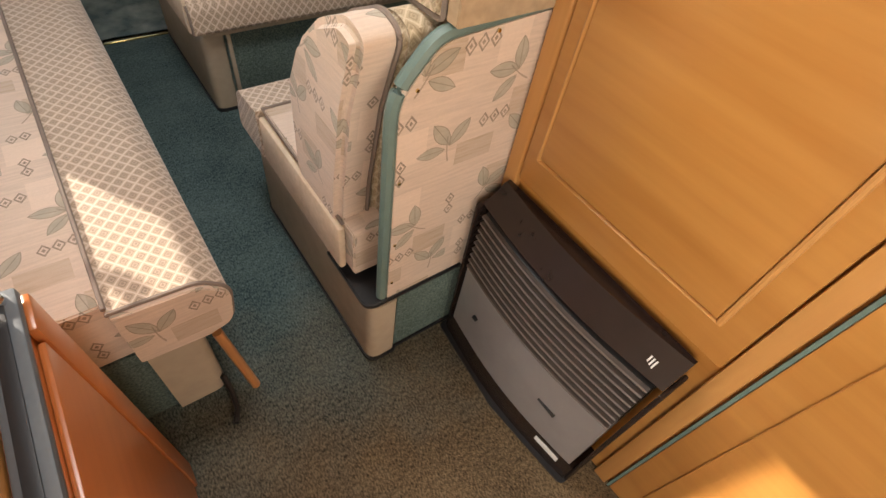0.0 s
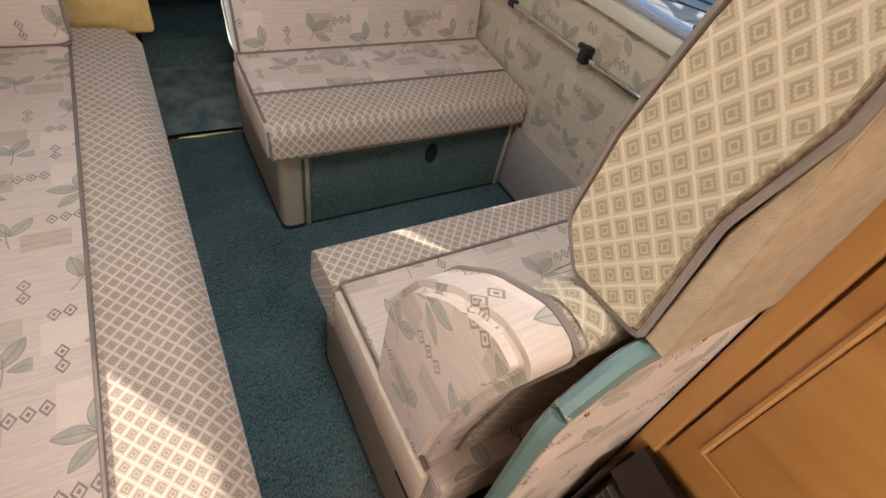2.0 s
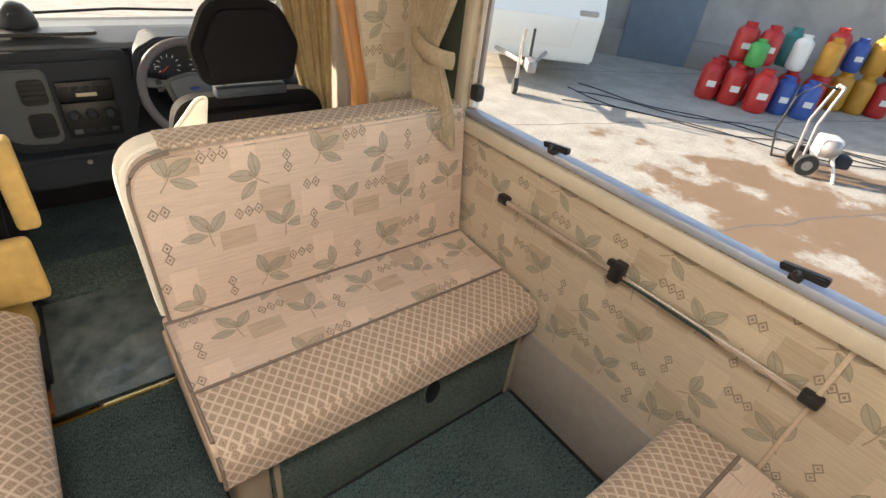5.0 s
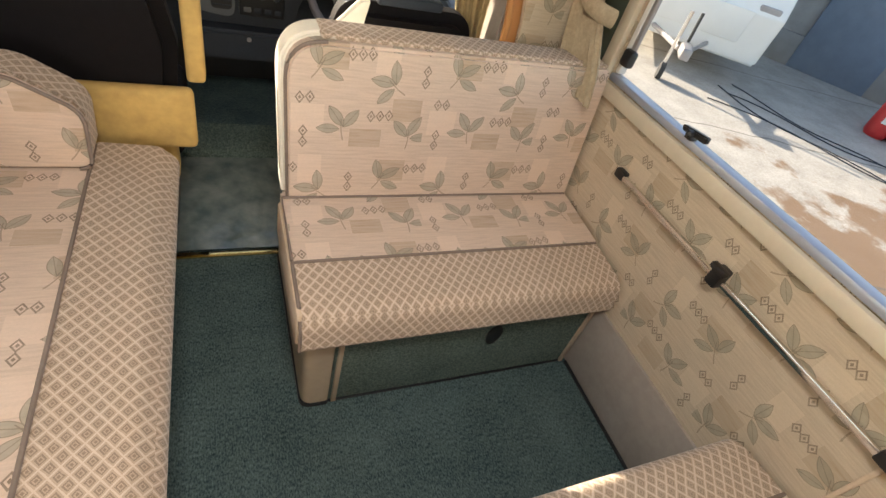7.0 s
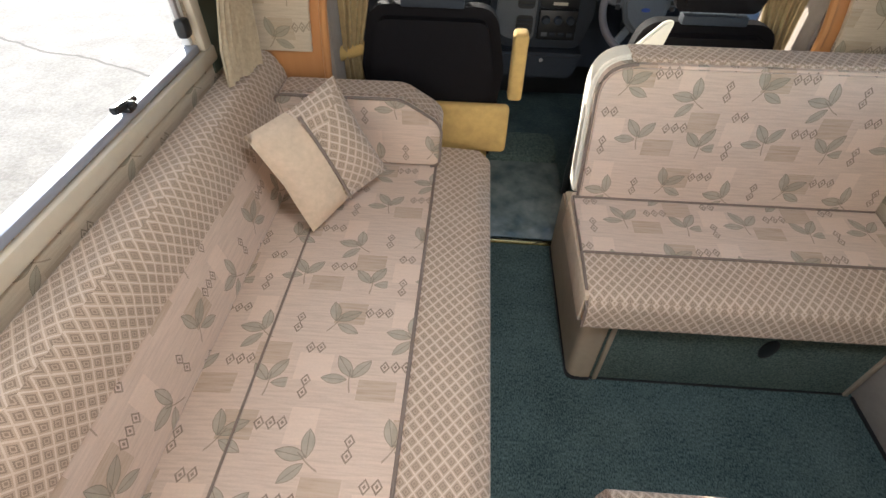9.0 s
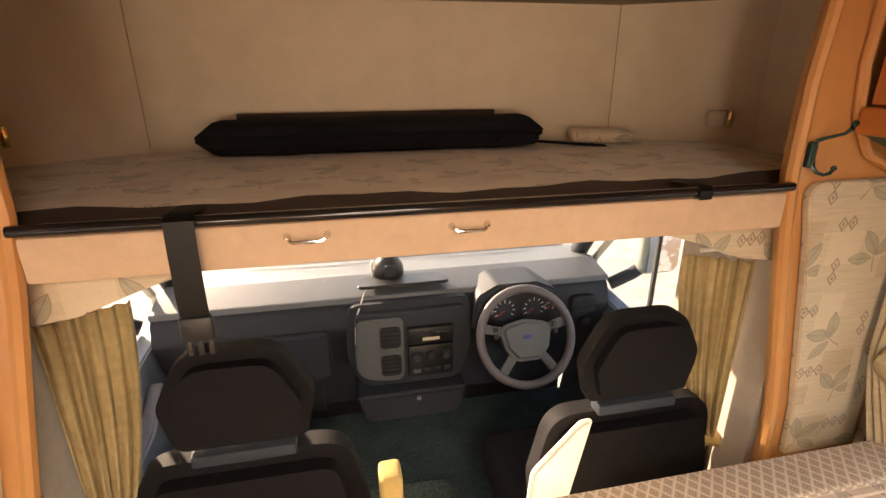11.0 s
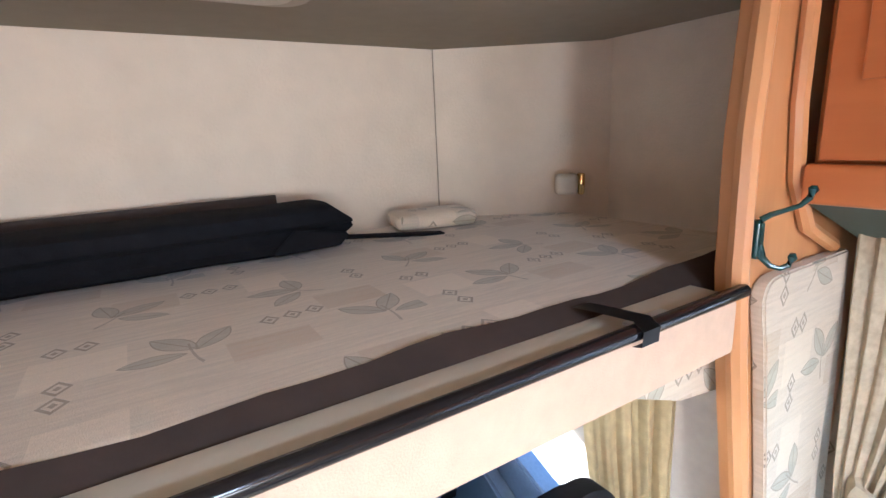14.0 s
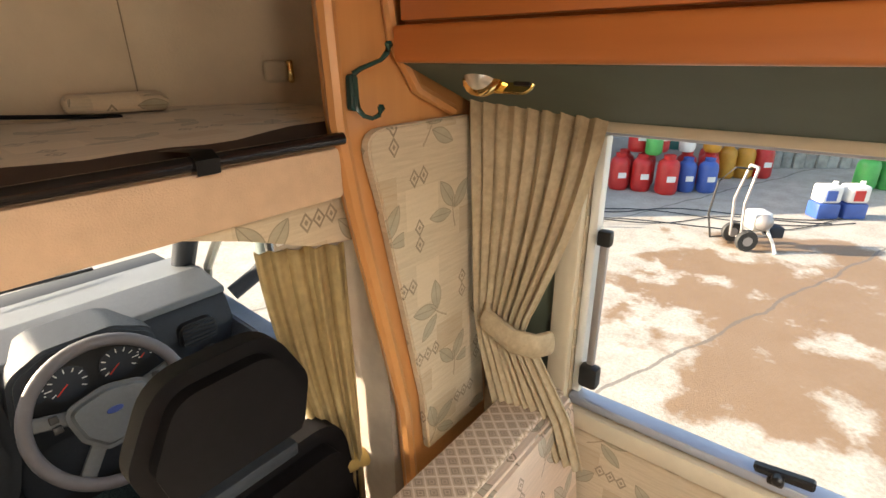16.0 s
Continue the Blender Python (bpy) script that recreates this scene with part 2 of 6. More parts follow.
M_LINING = plain("luton_lining", (0.72, 0.60, 0.46), 0.95, var=0.05, scale=14, relief=0.5, dist=0.002)
M_SEAM = plain("lining_seam", (0.36, 0.28, 0.20), 0.9)
M_BOARD = plain("bed_board_cloth", (0.60, 0.42, 0.29), 0.9, var=0.08, scale=40, relief=0.4, dist=0.002)
M_BROWNBAND = plain("brown_band", (0.055, 0.035, 0.026), 0.8, var=0.2)
M_BLANKET = plain("charcoal_felt", (0.010, 0.010, 0.012), 0.95, var=0.3, scale=40, relief=0.5, dist=0.003)
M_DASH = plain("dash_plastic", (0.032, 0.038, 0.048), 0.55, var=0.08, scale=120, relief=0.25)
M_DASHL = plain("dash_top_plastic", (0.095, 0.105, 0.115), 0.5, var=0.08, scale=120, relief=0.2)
M_SEAT = plain("black_seat_cover", (0.006, 0.005, 0.006), 0.8, var=0.2, scale=50, relief=0.4)
for _m in (M_SEAT, M_BLANKET, M_DASH, M_CARPET, M_BASECARPET):
    _m.node_tree.nodes["Principled BSDF"].inputs["Specular IOR Level"].default_value = 0.18
M_YELLOW = plain("yellow_velour", (0.55, 0.37, 0.13), 0.9, var=0.15, scale=30, relief=0.4)
M_LEATHER = plain("wheel_leather", (0.12, 0.11, 0.12), 0.5, var=0.1, relief=0.2)
M_HEAD = plain("headlining", (0.50, 0.43, 0.33), 0.9, var=0.05, relief=0.3)
M_GLASS = glass("window_glass")
M_GLOSS = plain("gloss_black", (0.008, 0.007, 0.008), 0.12, var=0.1, relief=0.02)
M_OLIVE = plain("olive_headlining", (0.30, 0.25, 0.18), 0.9, var=0.05, relief=0.3)
M_RED = plain("red_needle", (0.6, 0.03, 0.02), 0.4)
M_BADGE = plain("blue_badge", (0.02, 0.05, 0.22), 0.3)
M_DASHB = plain("door_trim_plastic", (0.15, 0.19, 0.26), 0.5, var=0.08, scale=90, relief=0.2)
M_MIRRORSHELL = plain("mirror_shell", (0.24, 0.29, 0.28), 0.4, var=0.05)
M_MIRROR = plain("mirror_glass", (0.85, 0.86, 0.87), 0.03, 1.0, var=0.01, relief=0.0)
M_PLASTIC, _nt, _b = mat("clear_plastic_sheet", (0.16, 0.20, 0.20), 0.16)
_b.inputs["Coat Weight"].default_value = 0.6
bump(_nt, _b, noise_tex(_nt, 28, detail=6), 0.5, 0.01)
_nt.links.new(ramp(_nt, noise_tex(_nt, 9), [(0.35, (0.09, 0.13, 0.13)), (0.7, (0.24, 0.27, 0.26))]), _b.inputs["Base Color"])


def concrete():
    """Pale concrete with broad rust-brown wet stains, cracks and fine grit."""
    m, nt, b = mat("stained_concrete", rough=0.9)
    o = coords(nt)
    base = ramp(nt, noise_tex(nt, 3.0, vec=o) * 0.5 + noise_tex(nt, 40, vec=o) * 0.5, [(0.35, (0.29, 0.27, 0.235)), (0.65, (0.46, 0.43, 0.385))])
    s = nt.nodes.new("ShaderNodeSeparateXYZ")
    nt.links.new(o, s.inputs[0])
    x, y = Ex(nt, s.outputs[0]), Ex(nt, s.outputs[1])
    dx, dy = (x - 5.6) / 2.4, (y - 0.9) / 2.6
    region = dx * dx + dy * dy
    stain = (noise_tex(nt, 1.3, vec=o, detail=8, rough=0.62) * 1.6 - region * 0.26).op("SUBTRACT", 0.57)
    f = (stain * 9.0).maxi(0.0).mini(1.0)
    col = mix(nt, f * 0.85, base, (0.20, 0.112, 0.050))
    joint = ((x * 0.35 + y + noise_tex(nt, 1.5, vec=o) * 0.25) / 2.6).fract().op("SUBTRACT", 0.5).absolute().lt(0.006)
    col = mix(nt, joint * 0.7, col, (0.12, 0.11, 0.10))
    nt.links.new(col, b.inputs["Base Color"])
    nt.links.new((f * -0.35 + 0.9).s, b.inputs["Roughness"])
    bump(nt, b, noise_tex(nt, 60, vec=o), 0.4, 0.01)
    return m


M_CONCRETE = concrete()
M_CONCRETE2 = plain("grey_concrete", (0.28, 0.27, 0.26), 0.9, scale=4)
M_RENDER = plain("grey_render", (0.36, 0.35, 0.34), 0.9, scale=2.5, var=0.2)
M_BLUEGREY = plain("blue_grey_paint", (0.16, 0.20, 0.26), 0.6, scale=4)
M_FENCE = plain("weathered_sheet", (0.40, 0.42, 0.40), 0.8, var=0.3, scale=6)
M_GRED = plain("red_bottle_paint", (0.50, 0.025, 0.025), 0.45, var=0.2, scale=6)
M_GBLUE = plain("blue_bottle_paint", (0.035, 0.10, 0.38), 0.45, var=0.2, scale=6)
M_GYEL = plain("yellow_bottle_paint", (0.55, 0.26, 0.03), 0.45, var=0.2, scale=6)
M_GGRN = plain("green_bottle_paint", (0.05, 0.36, 0.09), 0.45, var=0.2, scale=6)
M_GTEAL = plain("teal_bottle_paint", (0.03, 0.22, 0.20), 0.45, var=0.2, scale=6)
M_CARAVAN = plain("caravan_gelcoat", (0.78, 0.78, 0.76), 0.3, var=0.03, scale=3, relief=0.02)
M_DARKGLASS = plain("dark_window_acrylic", (0.03, 0.035, 0.04), 0.1, relief=0.0)


# ---- building helpers ----
PLACE = {}


def box_uv(bm):
    lay = bm.loops.layers.uv.verify()
    for f in bm.faces:
        n = f.normal
        a = max(range(3), key=lambda i: abs(n[i]))
        for l in f.loops:
            c = l.vert.co
            l[lay].uv = ((c.y, c.z), (c.x, c.z), (c.x, c.y))[a]


def thing(name, at, label, category, group="", kind=""):
    ob = new(name)
    ob.location = at
    PLACE[ob.name] = Vector(at)
    return tagged(ob, label, category, group, kind)


def part(name, bm, material, parent=None, label="", smooth=True):
    """Links a bmesh, built in world places, as one mesh under a thing or a part."""
    bm.normal_update()
    box_uv(bm)
    base = PLACE[parent.name] if parent else Vector((0, 0, 0))
    bmesh.ops.translate(bm, vec=-base, verts=bm.verts)
    me = bpy.data.meshes.new(name)
    bm.to_mesh(me)
    bm.free()
    me.materials.append(material)
    if smooth:
        me.polygons.foreach_set("use_smooth", [True] * len(me.polygons))
        me.set_sharp_from_angle(angle=radians(38))
    ob = new(name, me)
    if parent:
        ob.parent = parent
    PLACE[ob.name] = base
    return tagged(ob, label) if label else ob


def solo(name, bm, material, label, category, kind="", group="", smooth=True):
    return tagged(part(name, bm, material, None, "", smooth), label, category, group, kind)


def rbox(x0, x1, y0, y1, z0, z1, r=0.0, seg=2, bm=None):
    bm = bm or bmesh.new()
    made = bmesh.ops.create_cube(bm, size=1.0)["verts"]
    for v in made:
        v.co = Vector(((x0 + x1) / 2 + v.co.x * (x1 - x0), (y0 + y1) / 2 + v.co.y * (y1 - y0), (z0 + z1) / 2 + v.co.z * (z1 - z0)))
    if r:
        edges = list({e for v in made for e in v.link_edges})
        bmesh.ops.bevel(bm, geom=edges, offset=r, segments=seg, profile=0.5, affect="EDGES", clamp_overlap=True)
    return bm


def turned(bm, m):
    bmesh.ops.transform(bm, matrix=m, verts=bm.verts)
    return bm


def prism(pts, axis, a0, a1, r=0.0, seg=3):
    """A flat outline carried along an axis from a0 to a1, with its end edges rounded."""
    bm = bmesh.new()
    put = {"x": lambda p, a: (a, p[0], p[1]), "y": lambda p, a: (p[0], a, p[1]), "z": lambda p, a: (p[0], p[1], a)}[axis]
    lo, hi = [bm.verts.new(put(p, a0)) for p in pts], [bm.verts.new(put(p, a1)) for p in pts]
    ends = [bm.faces.new(lo), bm.faces.new(hi)]
    n = len(pts)
    for i in range(n):
        bm.faces.new((lo[i], lo[(i + 1) % n], hi[(i + 1) % n], hi[i]))
    bmesh.ops.recalc_face_normals(bm, faces=bm.faces)
    if r:
        bmesh.ops.bevel(bm, geom=list({e for f in ends for e in f.edges}), offset=r, segments=seg, affect="EDGES", clamp_overlap=True)
    return bm


def round_poly(pts, radii, seg=6):
    """An outline with its corners rounded."""
    out = []
    n = len(pts)
    for i, p in enumerate(pts):
        r = radii[i] if isinstance(radii, (list, tuple)) else radii
        p, a, c = Vector(p), Vector(pts[i - 1]), Vector(pts[(i + 1) % n])
        da, dc = (a - p).normalized(), (c - p).normalized()
        half = math.acos(max(-1, min(1, da.dot(dc)))) / 2
        d = min(r / max(math.tan(half), 1e-3), (a - p).length * 0.49, (c - p).length * 0.49)
        if r <= 0 or d < 1e-4:
            out.append(tuple(p))
            continue
        s, e = p + da * d, p + dc * d
        for k in range(seg + 1):
            t = k / seg
            out.append(tuple(s * (1 - t) ** 2 + p * 2 * t * (1 - t) + e * t * t))
    return out


def tube(points, r, n=10, bm=None, caps=True):
    bm = bm or bmesh.new()
    pts = [Vector(p) for p in points]
    rings = []
    for i, p in enumerate(pts):
        d = (pts[min(i + 1, len(pts) - 1)] - pts[max(i - 1, 0)]).normalized()
        up = Vector((0, 0, 1)) if abs(d.z) < 0.9 else Vector((1, 0, 0))
        s = d.cross(up).normalized()
        w = s.cross(d)
        rr = r[i] if isinstance(r, (list, tuple)) else r
        rings.append([bm.verts.new(p + (s * math.cos(2 * math.pi * k / n) + w * math.sin(2 * math.pi * k / n)) * rr) for k in range(n)])
    for a, c in zip(rings, rings[1:]):
        for k in range(n):
            bm.faces.new((a[k], a[(k + 1) % n], c[(k + 1) % n], c[k]))
    if caps:
        bm.faces.new(rings[0][::-1])
        bm.faces.new(rings[-1])
    bmesh.ops.recalc_face_normals(bm, faces=bm.faces)
    return bm


def lathe(profile, at, direction=(0, 0, 1), n=20, bm=None):
    """A turned shape: pairs of radius and height along a direction."""
    bm = bm or bmesh.new()
    q = Vector(direction).normalized().to_track_quat("Z", "Y").to_matrix()
    rings = [[bm.verts.new(Vector(at) + q @ Vector((r * math.cos(2 * math.pi * k / n), r * math.sin(2 * math.pi * k / n), h))) for k in range(n)] for r, h in profile]
    for a, c in zip(rings, rings[1:]):
        for k in range(n):
            bm.faces.new((a[k], a[(k + 1) % n], c[(k + 1) % n], c[k]))
    bm.faces.new(rings[0][::-1])
    bm.faces.new(rings[-1])
    bmesh.ops.recalc_face_normals(bm, faces=bm.faces)
    return bm


def pillow(w, h, d, n=10, power=0.45, m=None):
    """A stuffed cushion, w wide, h high and d thick, standing in the x z plane."""
    bm = bmesh.new()
    grid = {}
    for s in (-1, 1):
        for i in range(n + 1):
            for j in range(n + 1):
                a, c = i / n * 2 - 1, j / n * 2 - 1
                edge = abs(a) == 1 or abs(c) == 1
                if edge and s == 1:
                    grid[s, i, j] = grid[-1, i, j]
                    continue
                t = ((1 - a * a) * (1 - c * c)) ** power
                pinch = 1 - 0.06 * (1 - abs(a)) * abs(c) - 0.06 * (1 - abs(c)) * abs(a)
                grid[s, i, j] = bm.verts.new((a * w / 2 * pinch, s * d / 2 * t, c * h / 2 * pinch))
    for s in (-1, 1):
        for i in range(n):
            for j in range(n):
                f = (grid[s, i, j], grid[s, i + 1, j], grid[s, i + 1, j + 1], grid[s, i, j + 1])
                bm.faces.new(f if s < 0 else f[::-1])
    bm.normal_update()
    box_uv(bm)
    return turned(bm, m) if m else bm


def wall_with_hole(axis, at, thick, a0, a1, z0, z1, h0, h1, hz0, hz1):
    """An upright wall across x or y, with one opening cut through it."""
    bm = bmesh.new()
    for c0, c1, b0, b1 in ((a0, h0, z0, z1), (h1, a1, z0, z1), (h0, h1, z0, hz0), (h0, h1, hz1, z1)):
        if c1 - c0 > 1e-4 and b1 - b0 > 1e-4:
            if axis == "x":
                rbox(at, at + thick, c0, c1, b0, b1, bm=bm)
            else:
                rbox(c0, c1, at, at + thick, b0, b1, bm=bm)
    return bm


def drape(line, z0, z1, folds, depth, pinch_z, pinch=0.35, flare=0.6, m_out=(0, -1, 0), pull=0.0, tail=(0, 0, 0), nz=26, nu=96):
    """A pleated curtain hung along a straight line, gathered by a tie at pinch_z."""
    a, c = Vector(line[0]), Vector(line[1])
    out = Vector(m_out)
    bm = bmesh.new()
    rows = []
    for j in range(nz + 1):
        z = z1 + (z0 - z1) * j / nz
        if z >= pinch_z:
            t = (z1 - z) / (z1 - pinch_z)
            wd = 1 - (1 - pinch) * t ** 1.6
        else:
            t = (pinch_z - z) / (pinch_z - z0)
            wd = pinch + (flare - pinch) * min(1, t * 1.5) ** 0.8
        near = max(0.0, 1 - abs(z - pinch_z) / 0.05)
        row = []
        for i in range(nu + 1):
            s = i / nu
            along = pull * (1 - wd) + s * wd
            amp = depth * (0.7 + 0.3 * math.sin(7 * s + 3)) * (1 - 0.55 * near) * (0.75 + 0.35 * (1 - wd))
            wave = math.sin(2 * math.pi * folds * s + 0.9 * math.sin(5 * s) + 0.5 * math.sin(9 * z)) + 0.25 * math.sin(4.6 * math.pi * folds * s + 4 * z)
            p = a.lerp(c, along) + out * (depth * 1.2 + amp * wave)
            if z < pinch_z:
                p = p + Vector(tail) * t
            row.append(bm.verts.new((p.x, p.y, z + 0.006 * math.sin(11 * s) * (j == nz))))
        rows.append(row)
    for r0, r1 in zip(rows, rows[1:]):
        for i in range(nu):
            bm.faces.new((r0[i], r0[i + 1], r1[i + 1], r1[i]))
    bmesh.ops.recalc_face_normals(bm, faces=bm.faces)
    extra = bmesh.ops.solidify(bm, geom=bm.faces[:], thickness=0.0025)
    return bm


# ---- the setting ----
XL, XR, YR, ROOF = -0.76, 1.30, -2.45, 1.93
WY0, WY1, WZ0, WZ1 = 0.46, 2.03, 0.845, 1.412

solo("floor", rbox(XL, XR, YR, 2.22, -0.04, 0.0), M_CARPET, "dark green carpet, browner towards the rear", "floor", "structure")
solo("cab_floor", rbox(-0.62, 1.18, 2.235, 3.7, -0.12, -0.012), M_CARPET, "green carpet of the cab floor", "floor", "structure")
solo("threshold_strip", rbox(0.0, 0.42, 2.205, 2.232, -0.03, 0.006, 0.003), M_BRASS, "brass edging strip where the carpet meets the cab", "trim", "structure")
wall_r = solo("wall_right", wall_with_hole("x", XR, 0.035, YR, 2.27, 0.0, ROOF, WY0, WY1, WZ0, WZ1), M_LEAF2, "beige wall cloth with a leaf pattern", "wall", "structure", smooth=False)
wall_l = solo("wall_left", wall_with_hole("x", XL - 0.035, 0.035, -0.4, 2.27, 0.0, ROOF, WY0, WY1, WZ0, WZ1), M_LEAF2, "beige wall cloth with a leaf pattern", "wall", "structure", smooth=False)
solo("wall_entrance", wall_with_hole("x", XL - 0.035, 0.035, YR, -0.4, 0.0, ROOF, -1.15, -0.5, 0.05, 1.75), M_LINING, "plain lined wall with the entrance opening", "wall", "structure", smooth=False)
solo("wall_rear", wall_with_hole("y", YR - 0.035, 0.035, XL, XR, 0.0, ROOF, -0.4, 0.94, 0.9, 1.6), M_LINING, "plain lined rear wall with a window opening", "wall", "structure", smooth=False)
# Ceiling left open under the added roof fill lamp.
cb = bmesh.new()
for cx0, cx1, cy0, cy1 in ((XL - 0.03, 0.07, YR, 3.0), (0.47, XR + 0.03, YR, 3.0), (0.07, 0.47, YR, 0.65), (0.07, 0.47, 1.05, 3.0)):
    rbox(cx0, cx1, cy0, cy1, ROOF, ROOF + 0.03, bm=cb)
solo("ceiling", cb, M_HEAD, "plain beige headlining", "ceiling", "structure", smooth=False)
ROOF_L = 1.80
lip = thing("roof_hatch", (0.27, 2.62, ROOF_L), "cream roof panel with a rounded raised rim", "hatch")
part("rim", prism(round_poly([(-0.02, 2.30), (0.56, 2.30), (0.56, 2.66), (-0.02, 2.66)], 0.05), "z", ROOF_L - 0.012, ROOF_L - 0.001, 0.004), M_HEAD, lip)
part("panel", prism(round_poly([(0.01, 2.33), (0.53, 2.33), (0.53, 2.63), (0.01, 2.63)], 0.04), "z", ROOF_L - 0.018, ROOF_L - 0.0125, 0.003), M_CREAM, lip)

# lower lining of the wall between the two benches
solo("wall_lower_lining", rbox(XR - 0.012, XR - 0.001, 0.45, 1.95, 0.002, 0.285, 0.003), M_GREY, "smooth grey-beige lining above the carpet", "lining", "structure")
solo("wall_skirting", rbox(XR - 0.022, XR - 0.0125, 1.09, 1.58, 0.001, 0.010, 0.002), M_DARK, "thin black edging along the carpet", "trim", "structure")
solo("wall_seam_strip", rbox(XR - 0.010, XR - 0.001, 0.905, 0.915, 0.30, WZ0 - 0.04, 0.002), M_VEL, "pale joint strip in the wall cloth", "trim", "structure")


def side_window(name, x, inward, label):
    """A sliding-stay caravan window: cream sill, aluminium rail, gasket, pane, catches, stays and blind box."""
    w = thing(name, (x, (WY0 + WY1) / 2, WZ0), label, "window", kind="structure")
    i = inward
    s = lambda a, c: (min(x + i * a, x + i * c), max(x + i * a, x + i * c))
    part("sill_rail", rbox(*s(-0.002, 0.020), WY0 - 0.06, WY1 + 0.06, WZ0 - 0.045, WZ0 - 0.001, 0.008), M_CREAM, w)
    part("jamb", rbox(*s(-0.002, 0.020), WY1 + 0.001, WY1 + 0.045, WZ0, WZ1 + 0.03, 0.006), M_CREAM, w)
    part("jamb", rbox(*s(-0.002, 0.020), WY0 - 0.045, WY0 - 0.001, WZ0, WZ1 + 0.03, 0.006), M_CREAM, w)
    part("aluminium_rail", rbox(*s(-0.034, 0.006), WY0 + 0.002, WY1 - 0.002, WZ0, WZ0 + 0.022, 0.006), M_ALU, w, "blue-grey aluminium rail")
    part("aluminium_rail", rbox(*s(-0.034, -0.006), WY0 + 0.002, WY1 - 0.002, WZ1 - 0.018, WZ1, 0.005), M_ALU, w)
    part("gasket", rbox(*s(-0.034, -0.006), WY1 - 0.020, WY1 - 0.002, WZ0 + 0.023, WZ1 - 0.019, 0.005), M_WHITE, w)
    part("gasket", rbox(*s(-0.034, -0.006), WY0 + 0.002, WY0 + 0.020, WZ0 + 0.023, WZ1 - 0.019, 0.005), M_WHITE, w)
    pane = part("pane", rbox(*s(-0.052, -0.046), WY0 - 0.02, WY1 + 0.02, WZ0 - 0.03, WZ1 + 0.03), M_GLASS, w, "clear acrylic pane")
    pane.visible_shadow = False
    part("blind_cassette", rbox(*s(0.001, 0.045), WY0 - 0.03, WY1 + 0.03, WZ1 - 0.006, WZ1 + 0.012, 0.006), M_CREAM, w, "cream blind box above the pane")
    for y in (1.662, 1.047):
        c = part("catch", rbox(*s(-0.010, 0.016), y - 0.012, y + 0.012, WZ0 + 0.020, WZ0 + 0.034, 0.004), M_BLACK, w, "black plastic window catch")
        lever = prism(round_poly([(y - 0.050, WZ0 + 0.036), (y + 0.030, WZ0 + 0.030), (y + 0.036, WZ0 + 0.044), (y - 0.050, WZ0 + 0.054)], 0.006), "x", *s(-0.004, 0.014), 0.004)
        part("lever", lever, M_BLACK, c)
        part("pivot", lathe([(0.009, 0), (0.009, 0.012), (0.005, 0.016)], (x + i * 0.012, y - 0.002, WZ0 + 0.038), (i, 0, 0), 12), M_BLACK, c)
    st = part("stay", rbox(*s(-0.012, 0.002), WY1 - 0.045, WY1 - 0.030, WZ0 + 0.10, WZ0 + 0.36, 0.004), M_SILVER, w, "grey telescopic window stay")
    part("stay_end", rbox(*s(-0.014, 0.006), WY1 - 0.050, WY1 - 0.024, WZ0 + 0.355, WZ0 + 0.385, 0.005), M_BLACK, st)
    part("stay_knob", rbox(*s(-0.014, 0.016), WY1 - 0.060, WY1 - 0.020, WZ0 + 0.055, WZ0 + 0.105, 0.010), M_BLACK, st)
    return w


side_window("window_1", XR, -1, "long caravan window with aluminium rail and black catches")
side_window("window_2", XL, 1, "long caravan window above the sofa")

# ---- bulkhead between living space and cab ----


def post_outline(side):
    """Inner edge of the bulkhead, splayed towards the floor; side is 1 right, -1 left."""
    cx = 0.285
    edge = [(0.655, ROOF), (0.640, 1.75), (0.628, 1.60), (0.632, 1.44), (0.650, 1.32), (0.685, 1.15), (0.735, 0.90), (0.755, 0.55), (0.755, 0.0)]
    return [(cx + side * d, z) for d, z in edge]


